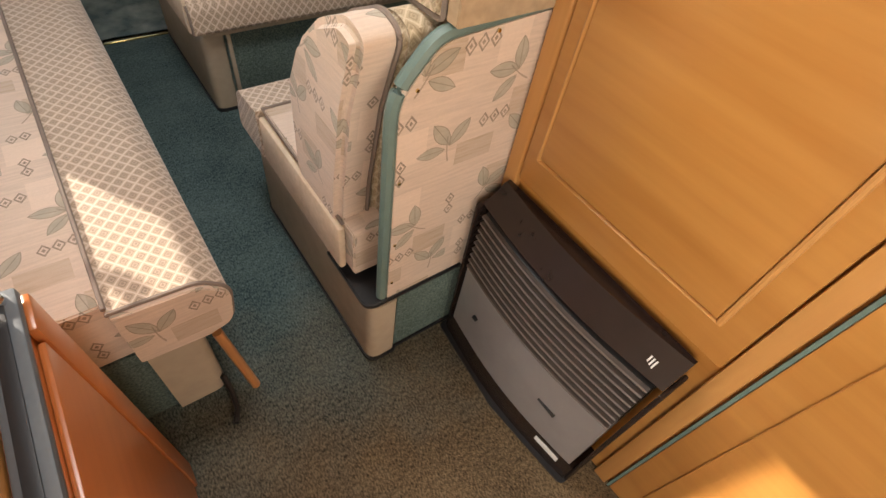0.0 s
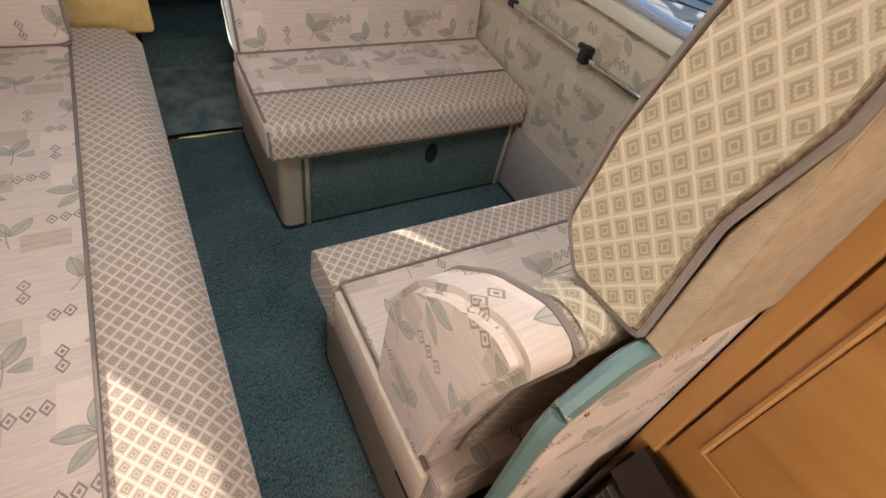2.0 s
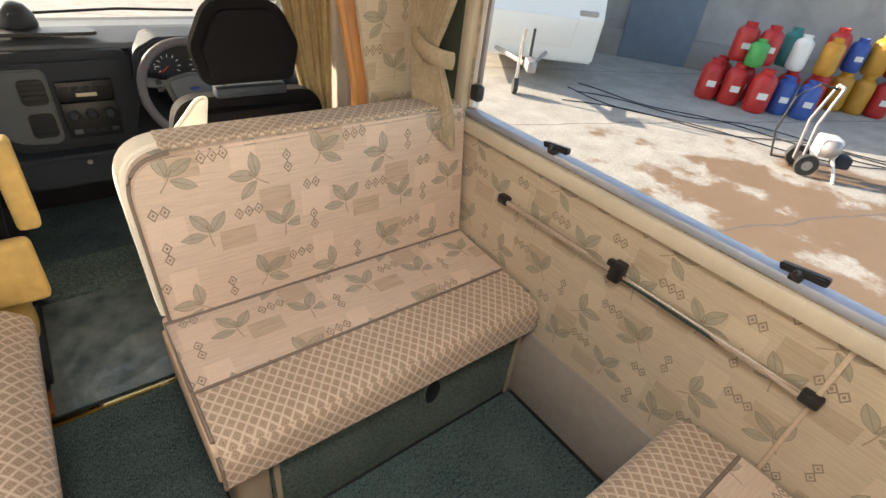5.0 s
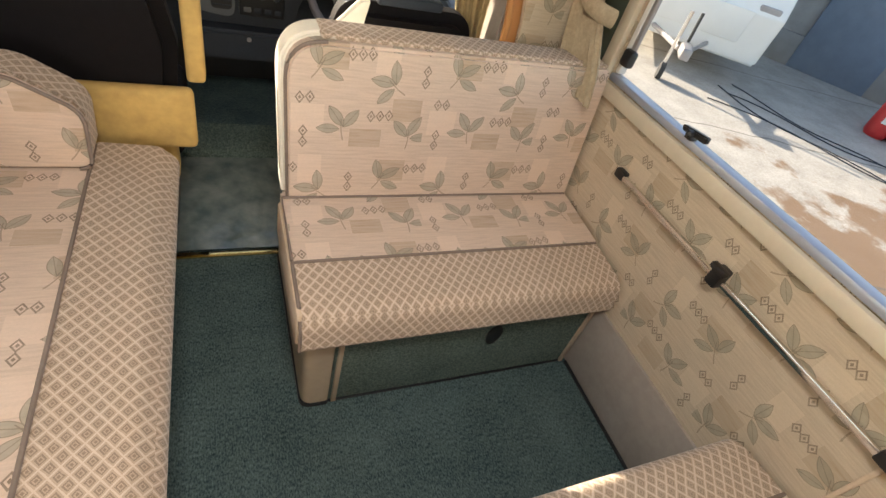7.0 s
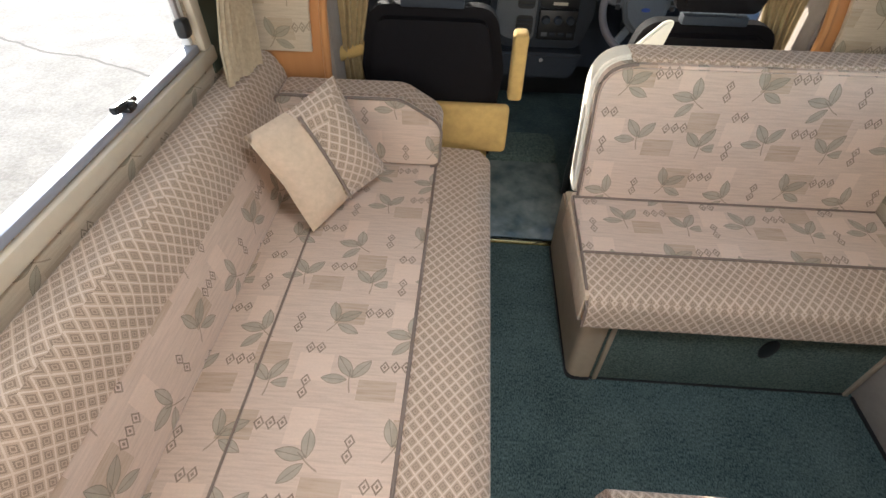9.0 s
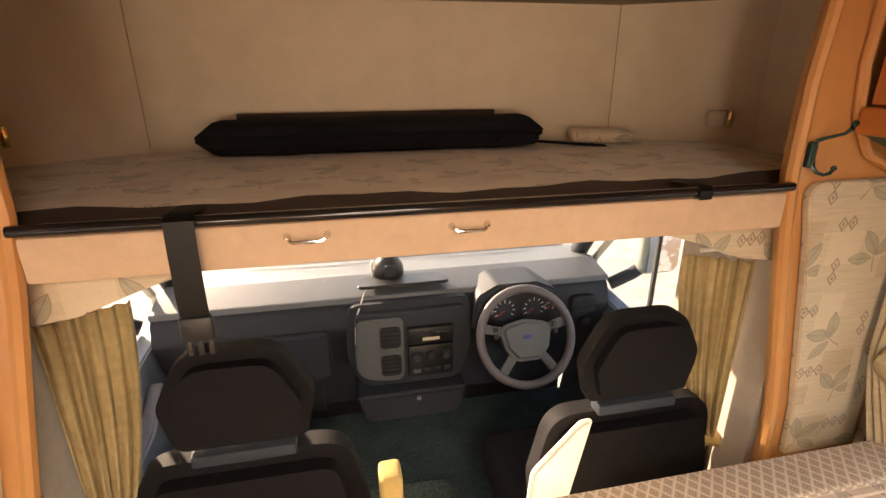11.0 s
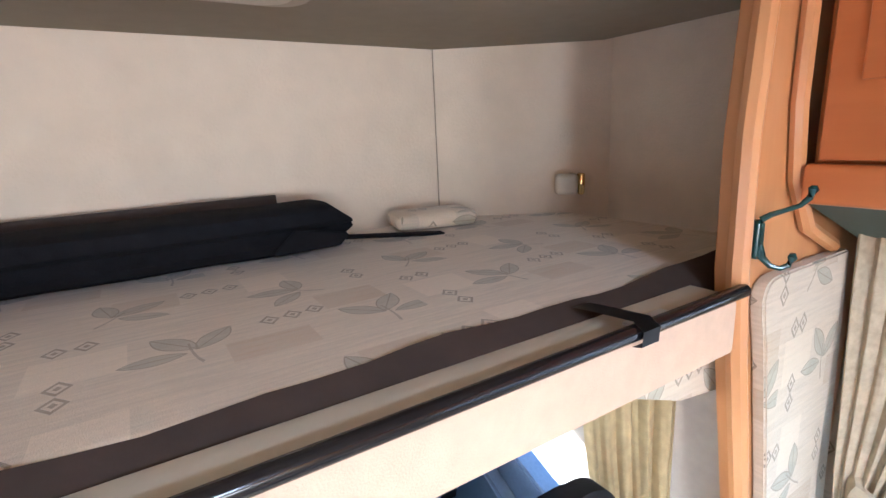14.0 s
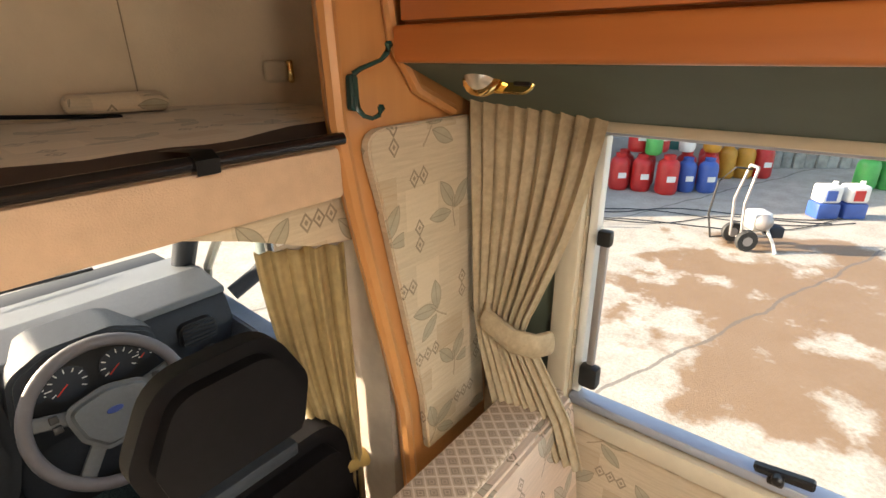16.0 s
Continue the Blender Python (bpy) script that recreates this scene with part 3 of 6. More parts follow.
def bulkhead(side, group):
    wallx = XR if side > 0 else XL
    b = thing("bulkhead_post", (wallx - side * 0.2, 2.25, 0), "beech bulkhead post with a cloth-covered inset panel", "post", group, "structure")
    out = post_outline(side)
    part("post_board", prism(out + [(wallx, 0.0), (wallx, ROOF)], "y", 2.236, 2.262, 0.004), M_WOODP, b)
    lip_pts = [(x, 2.232, z) for x, z in out[:-1]]
    part("edge_moulding", tube(lip_pts, 0.013, 8), M_WOODP, b, "rounded beech edge moulding")
    inner = [(x + side * 0.040, z) for x, z in out if 0.78 < z < 1.42]
    inner = [(out[3][0] + side * 0.030, 1.425)] + inner + [(inner[-1][0] + side * 0.01, 0.775)]
    pts = [(wallx - side * 0.105, 1.425)] + [(p[0], p[1]) for p in inner] + [(wallx - side * 0.035, 0.775), (wallx - side * 0.070, 1.1)]
    part("cloth_panel", prism(round_poly(pts, [0.004, 0.035] + [0.0] * (len(pts) - 4) + [0.004, 0.004], 5), "y", 2.216, 2.235, 0.006), M_LEAF2, b, "inset panel in leaf-patterned cloth")
    swoop = [(out[1][0] + side * 0.085, 2.226, 1.80), (out[1][0] + side * 0.085, 2.226, 1.63), (out[1][0] + side * 0.100, 2.226, 1.54), (out[1][0] + side * 0.145, 2.226, 1.475), (out[1][0] + side * 0.235, 2.226, 1.435)]
    part("swept_moulding", tube(swoop, 0.010, 8), M_WOODP, b, "swept beech moulding")
    hx = 0.285 + side * 0.660
    hk = thing("coat_hook", (hx, 2.22, 1.470), "dark green metal double coat hook on the beech post", "hook", "coat hooks")
    part("hook_plate", prism(round_poly([(hx - 0.008, 1.452), (hx + 0.008, 1.452), (hx + 0.007, 1.500), (hx - 0.007, 1.500)], 0.007), "y", 2.222, 2.236, 0.003), M_HOOK, hk)
    part("upper_arm", tube([(hx, 2.225, 1.500), (hx + side * 0.006, 2.218, 1.506), (hx + side * 0.014, 2.208, 1.511), (hx + side * 0.024, 2.196, 1.517), (hx + side * 0.030, 2.190, 1.526), (hx + side * 0.032, 2.188, 1.536), (hx + side * 0.032, 2.188, 1.540)], [0.004, 0.0035, 0.003, 0.003, 0.004, 0.006, 0.003], 8), M_HOOK, hk)
    part("lower_arm", tube([(hx, 2.225, 1.470), (hx, 2.220, 1.455), (hx + side * 0.003, 2.212, 1.446), (hx + side * 0.010, 2.204, 1.443), (hx + side * 0.017, 2.198, 1.447), (hx + side * 0.020, 2.196, 1.456), (hx + side * 0.020, 2.196, 1.461)], [0.005, 0.0045, 0.0035, 0.003, 0.0035, 0.0055, 0.003], 8), M_HOOK, hk)
    # grey return to the cab behind the post
    solo("cab_return", rbox(*sorted((0.285 + side * 0.73, 0.285 + side * 0.80)), 2.265, 2.60, 0.0, 1.335), M_GREY, "grey lined return between post and cab door", "lining", "structure", smooth=False)
    return b


M_HOOK = plain("green_hook_enamel", (0.012, 0.045, 0.040), 0.25, var=0.1, relief=0.03)
bulkhead(1, "bulkhead posts")
bulkhead(-1, "bulkhead posts")

# ---- bed over the cab ----
solo("luton_floor", rbox(XL + 0.04, XR - 0.04, 2.27, 3.0, 1.335, 1.36), M_GREY, "underside of the bed over the cab", "bed base", "structure")
solo("luton_front_wall", rbox(-0.40, 0.955, 2.955, 2.98, 1.36, ROOF), M_LINING, "beige felt-lined front wall over the bed", "wall", "structure")
for side in (1, -1):
    a, c = Vector((0.278 + side * 0.672, 2.957)), Vector((0.278 + side * 1.0, 2.72))
    d = Vector((c.y - a.y, a.x - c.x)).normalized() * -side * 0.02
    solo("luton_side_wall", prism([tuple(a), tuple(c), tuple(c + d), tuple(a + d)], "z", 1.36, ROOF), M_LINING, "beige felt-lined side wall over the bed", "wall", "structure", smooth=False)
    x = 0.278 + side * 1.0
    solo("luton_side_wall", rbox(min(x, x + side * 0.03), max(x, x + side * 0.03), 2.262, 2.72, 1.36, ROOF), M_LINING, "beige felt-lined side wall over the bed", "wall", "structure", smooth=False)
solo("luton_ceiling", rbox(XL + 0.04, XR - 0.04, 2.263, 2.954, 1.800, 1.815), M_OLIVE, "olive-beige lined ceiling over the bunk", "ceiling", "structure")
for sx in (-0.394, 0.949):
    solo("luton_corner_seam", tube([(sx, 2.9525, 1.425), (sx, 2.9525, 1.799)], 0.0012, 6), M_SEAM, "thin seam in the bunk wall corner", "seam", "structure")
# Unseen overhang, added to keep the sun from entering through the windscreen.
solo("luton_sun_block", prism(round_poly([(2.99, 1.342), (3.50, 1.342), (3.46, 1.60), (3.10, 1.93), (2.99, 1.93)], [0, 0.06, 0.20, 0.20, 0], 6), "x", XL + 0.06, XR - 0.06, 0.03), M_CARAVAN, "unseen white bunk nose over the windscreen, added to block sun", "wall", "structure")
board = thing("bed_front_board", (0.285, 2.24, 1.34), "cloth-covered front board of the bed over the cab", "bed board")
part("board", rbox(-0.345, 0.915, 2.226, 2.262, 1.338, 1.408, 0.006), M_BOARD, board)
for hx in (0.045, 0.302):
    h = part("handle", tube([(hx - 0.026, 2.214, 1.384), (hx - 0.022, 2.212, 1.380), (hx + 0.022, 2.212, 1.380), (hx + 0.026, 2.214, 1.384)], 0.0030, 8), M_CHROME, board, "small chrome pull handle")
    for e in (-1, 1):
        part("handle_plate", lathe([(0.0065, 0), (0.006, 0.004), (0.003, 0.010), (0.002, 0.014)], (hx + e * 0.030, 2.228, 1.386), (0, -1, 0), 10), M_CHROME, h)
mattress = thing("bunk_mattress", (0.285, 2.6, 1.36), "thin mattress in leaf-patterned cloth with a brown front band", "mattress")
part("mattress_top", prism(round_poly([(2.315, 1.362), (2.945, 1.362), (2.945, 1.415), (2.315, 1.420)], 0.012), "x", -0.66, 1.21, 0.01), M_LEAF3, mattress)
mb = bmesh.new()
prev = None
for i in range(41):
    x = -0.60 + i * 1.72 / 40
    z = 1.420 + 0.0035 * math.sin(x * 14) + 0.002 * math.sin(x * 37) + 0.022 * max(0, x - 0.62) ** 1.2
    row = [mb.verts.new((x, y, zz)) for y, zz in ((2.270, z - 0.026), (2.290, z - 0.010), (2.318, z + 0.003), (2.322, z - 0.03), (2.27, z - 0.04))]
    if prev:
        for k in range(5):
            mb.faces.new((prev[k], prev[(k + 1) % 5], row[(k + 1) % 5], row[k]))
    prev = row
bmesh.ops.recalc_face_normals(mb, faces=mb.faces)
part("front_band", mb, M_BROWNBAND, mattress, "dark brown front band")
rail = thing("bunk_rail", (0.285, 2.225, 1.42), "glossy black safety rail along the bunk edge", "rail")
part("tube", tube([(-0.345, 2.222, 1.420), (0.285, 2.222, 1.418), (0.915, 2.222, 1.420)], 0.0085, 14), M_GLOSS, rail)
part("rail_strip", rbox(-0.34, 0.91, 2.235, 2.285, 1.4085, 1.4125, 0.001), M_CREAM, rail)
part("label", rbox(0.735, 0.800, 2.240, 2.252, 1.4128, 1.416), M_WHITE, rail, "white paper label")


def strap(x, length, name):
    s = thing(name, (x, 2.22, 1.40), "black webbing strap hanging from the bunk rail", "strap", "bunk straps")
    path = [(2.300, 1.424), (2.262, 1.428), (2.222, 1.4315), (2.210, 1.424)] + ([(2.206, 1.38), (2.203, 1.30), (2.207, 1.42 - length)] if length > 0.1 else [(2.211, 1.408), (2.222, 1.405)])
    bm = bmesh.new()
    rows = [[bm.verts.new((x + dx, y, z)) for dx in ((-0.021, 0.021) if length > 0.1 else (-0.013, 0.013))] for y, z in path]
    for r0, r1 in zip(rows, rows[1:]):
        bm.faces.new((r0[0], r0[1], r1[1], r1[0]))
    bmesh.ops.solidify(bm, geom=bm.faces[:], thickness=0.002)
    part("webbing", bm, M_BLACK, s)
    if length > 0.1:
        z = 1.42 - length
        bk = part("buckle", rbox(x - 0.024, x + 0.024, 2.198, 2.216, z - 0.030, z + 0.012, 0.006), M_BLACK, s, "black side-release buckle")
        for e in (-0.016, 0.0, 0.016):
            part("prong", rbox(x + e - 0.004, x + e + 0.004, 2.203, 2.211, z - 0.055, z - 0.028, 0.002), M_BLACK, bk)
    return s


strap(-0.128, 0.155, "bunk_strap")
strap(0.725, 0.03, "bunk_strap")

blanket = thing("rolled_blanket", (0.24, 2.84, 1.42), "rolled charcoal felt blanket lying on the bunk", "blanket")


def felt_roll(y, z, ry, rz, x0, x1, seed):
    """A flattened roll of thick felt with folded, pointed ends and a slightly wavy surface."""
    bm = bmesh.new()
    prev = None
    for i in range(49):
        t = i / 48
        end = min(t, 1 - t)
        e = min(1.0, 0.22 + end / 0.062)
        row = []
        for k in range(28):
            a = 2 * math.pi * k / 28
            c, sn = math.cos(a), math.sin(a)
            sq = 1 / max(abs(c), abs(sn)) ** 0.55
            crease = 0.30 * math.exp(-((a - math.pi - 0.10) / 0.16) ** 2)
            w = (1 + 0.05 * noise.noise(Vector((t * 9, a * 0.8, seed)))) * (1 - crease)
            row.append(bm.verts.new((x0 + (x1 - x0) * t, y + ry * c * sq * w * (0.6 + 0.4 * e), z + rz * sn * sq * w * e)))
        if prev:
            for k in range(28):
                bm.faces.new((prev[k], prev[(k + 1) % 28], row[(k + 1) % 28], row[k]))
        else:
            bm.faces.new(row[::-1])
        prev = row
    bm.faces.new(prev)
    bmesh.ops.recalc_face_normals(bm, faces=bm.faces)
    return bm


part("roll", felt_roll(2.842, 1.462, 0.072, 0.043, -0.240, 0.662, 2.0), M_BLANKET, blanket)
part("board_edge", turned(rbox(-0.36, 0.36, -0.004, 0.004, -0.045, 0.045, 0.002), pose(0.20, 2.922, 1.468, -8, 0, 0)), M_BROWNBAND, blanket, "thin dark board standing behind the roll")
part("flap", prism(round_poly([(0.50, 1.430), (0.545, 1.470), (0.640, 1.452), (0.620, 1.432)], 0.006), "y", 2.752, 2.760, 0.002), M_BLANKET, blanket, "turned-up corner")
part("tail", turned(rbox(-0.10, 0.10, -0.012, 0.012, -0.003, 0.003, 0.002), pose(0.75, 2.80, 1.424, 0, 4, -12)), M_BLANKET, blanket, "loose end of the blanket")
pil = thing("small_pillow", (0.86, 2.84, 1.42), "small flat pillow in leaf-patterned cloth on the bunk", "pillow")
part("pad", turned(rbox(-0.090, 0.090, -0.055, 0.055, -0.017, 0.017, 0.016, 4), pose(0.870, 2.86, 1.437, 0, 0, -14)), M_LEAF3, pil)


def reading_lamp(x, y, z, face, name, label):
    """A small brass-backed wall lamp."""
    l = thing(name, (x, y, z), label, "lamp", "reading lamps")
    n = Vector(face)
    tang = Vector((-n.y, n.x, 0))
    part("back_plate", lathe([(0.024, 0), (0.024, 0.006), (0.018, 0.010)], (x, y, z), n, 16), M_BRASS, l)
    body = rbox(-0.040, 0.012, -0.014, 0.014, -0.024, 0.024, 0.010, 3)
    m = Matrix((( tang.x, n.x, 0, x + n.x * 0.026), (tang.y, n.y, 0, y + n.y * 0.026), (0, 0, 1, z), (0, 0, 0, 1)))
    part("shade", turned(body, m), M_CREAM, l, "cream lamp shade")
    end = rbox(0.0125, 0.026, -0.015, 0.015, -0.025, 0.025, 0.004)
    part("cap", turned(end, m), M_BRASS, l, "brass end cap")
    return l


for side in (1, -1):
    a, c = Vector((0.278 + side * 0.672, 2.957, 0)), Vector((0.278 + side * 1.0, 2.72, 0))
    mid = a.lerp(c, 0.78)
    nrm = Vector((-(c.y - a.y), c.x - a.x, 0)).normalized()
    if nrm.x * side > 0:
        nrm = -nrm
    reading_lamp(mid.x, mid.y, 1.487, nrm, "bunk_lamp", "cream and brass reading lamp on the bunk wall")

# ---- lockers under the roof ----


def locker(side):
    wallx = XR if side > 0 else XL
    fx = wallx - side * 0.285
    k = thing("overhead_locker", (wallx - side * 0.14, 1.2, 1.53), "cherry overhead locker with brass knobs", "cupboard", "overhead lockers")
    s = lambda a, c: (min(a, c), max(a, c))
    part("carcass", rbox(*s(fx + side * 0.020, wallx - side * 0.001), 0.46, 2.214, 1.531, ROOF - 0.002, 0.002), M_WOODR, k)
    part("bottom_rail", prism(round_poly([(fx - side * 0.004, 1.512), (fx - side * 0.004, 1.561), (fx + side * 0.019, 1.561), (fx + side * 0.019, 1.512)], 0.010), "y", 0.46, 2.214, 0.002), M_WOODR, k)
    y0 = 2.205
    for w in (0.58, 0.58, 0.56):
        d = part("door", rbox(*s(fx, fx + side * 0.0185), y0 - w + 0.004, y0 - 0.002, 1.565, ROOF - 0.012, 0.003), M_WOODR, k, "cherry locker door with a raised panel")
        part("panel", rbox(*s(fx - side * 0.006, fx - side * 0.0005), y0 - w + 0.06, y0 - 0.035, 1.652, ROOF - 0.05, 0.005), M_WOODR, d)
        kn = part("knob", lathe([(0.006, 0.0), (0.006, 0.010), (0.017, 0.016), (0.019, 0.022), (0.014, 0.030), (0.004, 0.033)], (fx - side * 0.001, y0 - 0.268, 1.620), (-side, 0, 0), 18), M_BRASS, d, "round brass knob")
        part("knob_rose", lathe([(0.020, 0.0), (0.019, 0.004)], (fx - side * 0.0005, y0 - 0.268, 1.620), (-side, 0, 0), 18), M_BRASS, d)
        y0 -= w
    pel = [(fx + side * 0.015, 1.511), (fx + side * 0.015, 1.530), (wallx - side * 0.001, 1.530), (wallx - side * 0.001, 1.424), (wallx - side * 0.052, 1.424)]
    solo("pelmet", prism(pel, "y", 0.46, 2.214, 0.001), M_GREENP, "dark green sloping pelmet under the locker", "pelmet", "structure", smooth=False)
    # spotlight on the pelmet
    n = Vector((-side * 0.087, 0, -0.235)).normalized()
    n = Vector((n.z * side, 0, -n.x * side))
    n = n if n.x * side < 0 else -n
    p = Vector((fx + side * 0.085, 2.100, 1.494))
    sp = thing("spot_lamp", tuple(p), "brass spot lamp with a clear glass lens under the locker", "lamp", "spot lamps")
    t = Vector((0, 1, 0))
    m = Matrix.Translation(p) @ Matrix((t, n.cross(t), n)).transposed().to_4x4()
    part("base_plate", turned(prism(round_poly([(-0.065, -0.025), (0.050, -0.025), (0.050, 0.025), (-0.065, 0.025)], 0.022), "z", 0.0, 0.006, 0.002), m), M_BRASS, sp)
    part("rim", turned(lathe([(0.032, 0.006), (0.034, 0.016), (0.028, 0.020)], (0.015, 0, 0)), m), M_BRASS, sp)
    part("lens", turned(lathe([(0.027, 0.018), (0.022, 0.030), (0.010, 0.037)], (0.015, 0, 0)), m), M_LENS, sp, "domed glass lens")
    part("switch", turned(rbox(-0.060, -0.035, -0.015, 0.015, 0.006, 0.011, 0.002), m), M_BLACK, sp, "black rocker switch")


M_LENS = plain("glass_lens", (0.75, 0.72, 0.66), 0.08, 0.6, var=0.05, relief=0.02)
locker(1)
locker(-1)

# ---- curtains at the windows ----


def window_curtain(side):
    wallx = XR if side > 0 else XL
    x = wallx - side * 0.075
    c = thing("window_curtain", (x, 2.1, 0.78), "pleated beige curtain gathered by a tie-back", "curtain", "window curtains")
    part("cloth", drape(((x - side * 0.03, 2.205, 0), (x + side * 0.030, 1.985, 0)), 0.790, 1.475, 9, 0.011, 1.03, 0.42, 0.66, (-side, 0, 0), 0.12, (-side * 0.030, -0.105, 0)), M_CURT, c)
    bm = tube([(x - side * 0.0, 2.18, 1.045), (x - side * 0.044, 2.16, 1.034), (x - side * 0.046, 2.10, 1.022), (x - side * 0.02, 2.065, 1.016), (x + side * 0.02, 2.055, 1.012)], 0.013, 10)
    for v in bm.verts:
        v.co.z = 1.022 + (v.co.z - 1.022) * 2.0
    part("tie_back", bm, M_CURT, c, "stitched tie-back of the same cloth")
    solo("window_side_lining", rbox(*sorted((wallx - side * 0.001, wallx - side * 0.006)), 2.076, 2.214, 0.76, 1.423), M_GREENP, "dark green lining beside the window", "lining", "structure", smooth=False)


window_curtain(1)
window_curtain(-1)

# ---- dinette benches ----


def piping(pts, parent):
    return part("piping", tube(pts, 0.0045, 6), M_PIPE, parent)


def front_bench():
    b = thing("dinette_bench", (0.8, 1.75, 0), "dinette bench with patterned seat and backrest facing the rear", "bench", "dinette benches")
    x0, x1 = 0.352, 1.285
    base = part("base", rbox(0.452, 1.272, 1.592, 2.19, 0.0, 0.292), M_BASECARPET, b, "green carpeted bench base")
    part("edge_strip", rbox(0.458, 0.472, 1.582, 1.5915, 0.004, 0.292, 0.002), M_POST, base)
    part("edge_strip", rbox(1.257, 1.272, 1.582, 1.5915, 0.004, 0.292, 0.002), M_POST, base)
    part("dark_skirting", rbox(0.452, 1.272, 1.586, 1.5915, 0.0, 0.008, 0.001), M_DARK, base)
    part("corner_post", prism(round_poly([(0.375, 1.585), (0.450, 1.585), (0.450, 2.19), (0.375, 2.19)], [0.035, 0.01, 0, 0]), "z", 0.0, 0.292, 0.0), M_POST, b, "beige rounded corner post")
    part("dark_skirting", prism(round_poly([(0.370, 1.580), (0.4505, 1.580), (0.4505, 2.19), (0.370, 2.19)], [0.035, 0.01, 0, 0]), "z", 0.0, 0.012), M_DARK, b)
    hm = Matrix.Translation((0.925, 1.5915, 0.222)) @ pose(0, 0, 0, 90) @ Matrix.Diagonal((0.85, 1.45, 1, 1))
    part("hand_hole", turned(lathe([(0.028, 0), (0.030, 0.003), (0.030, 0.005), (0.024, 0.006)], (0, 0, 0), (0, 0, 1), 20), hm), M_BLACK, b, "black oval hand hole")
    part("seat_board", rbox(0.380, 1.285, 1.578, 2.18, 0.2925, 0.312, 0.004), M_POST, b, "wooden seat board")
    roll = round_poly([(1.728, 0.314), (1.728, 0.441), (1.560, 0.425), (1.548, 0.314)], [0.002, 0.004, 0.055, 0.02], 8)
    part("front_roll", prism(roll, "x", x0 + 0.004, x1 - 0.004, 0.028, 4), M_DIA, b, "rolled seat front in lozenge-patterned cloth")
    part("seat_cushion", prism(round_poly([(1.729, 0.314), (1.985, 0.314), (1.985, 0.462), (1.729, 0.442)], [0, 0, 0.01, 0.004]), "x", x0, x1, 0.014), M_LEAF, b)
    part("seat_side", rbox(x0 - 0.008, x0 + 0.006, 1.575, 1.98, 0.318, 0.428, 0.006), M_VEL, b, "plain seat side")
    piping([(x0, 1.552, 0.325), (x0, 1.556, 0.39), (x0, 1.60, 0.428), (x0, 1.728, 0.442), (x0 + 0.01, 1.728, 0.4435), (x1 - 0.01, 1.728, 0.4435)], b)
    piping([(x0, 1.735, 0.442), (x0, 1.955, 0.462), (x1 - 0.01, 1.957, 0.463)], b)
    tilt = Matrix(((1, 0, 0, 0), (0, 1, 0.13, -0.46 * 0.13), (0, 0, 1, 0), (0, 0, 0, 1)))
    face = [(x0 + 0.014, 0.458), (x0 + 0.002, 0.868), (x1 - 0.002, 0.874), (x1 - 0.002, 0.458)]
    part("backrest", turned(prism(round_poly(face, [0.01, 0.095, 0.02, 0.0], 8), "y", 1.955, 2.040, 0.022, 4), tilt), M_LEAF, b)
    part("backrest_top", turned(rbox(x0 + 0.085, x1 - 0.004, 1.975, 2.070, 0.8680, 0.882, 0.010, 3), tilt), M_DIA, b, "lozenge-patterned top of the backrest")
    shell = [(x0 + 0.002, 0.450), (x0 - 0.012, 0.880), (x1 - 0.001, 0.876), (x1 - 0.001, 0.450)]
    part("end_edge", turned(prism(round_poly(shell, [0.01, 0.11, 0.01, 0.0], 8), "y", 1.995, 2.072, 0.012, 3), tilt), M_EDGE, b, "cream padded backrest shell")
    rim = round_poly(face, [0.0, 0.095, 0.0, 0.0], 8)[:10]
    piping([tuple(tilt @ Vector((x, 1.962, z))) for x, z in rim], b)
    return b


front_bench()


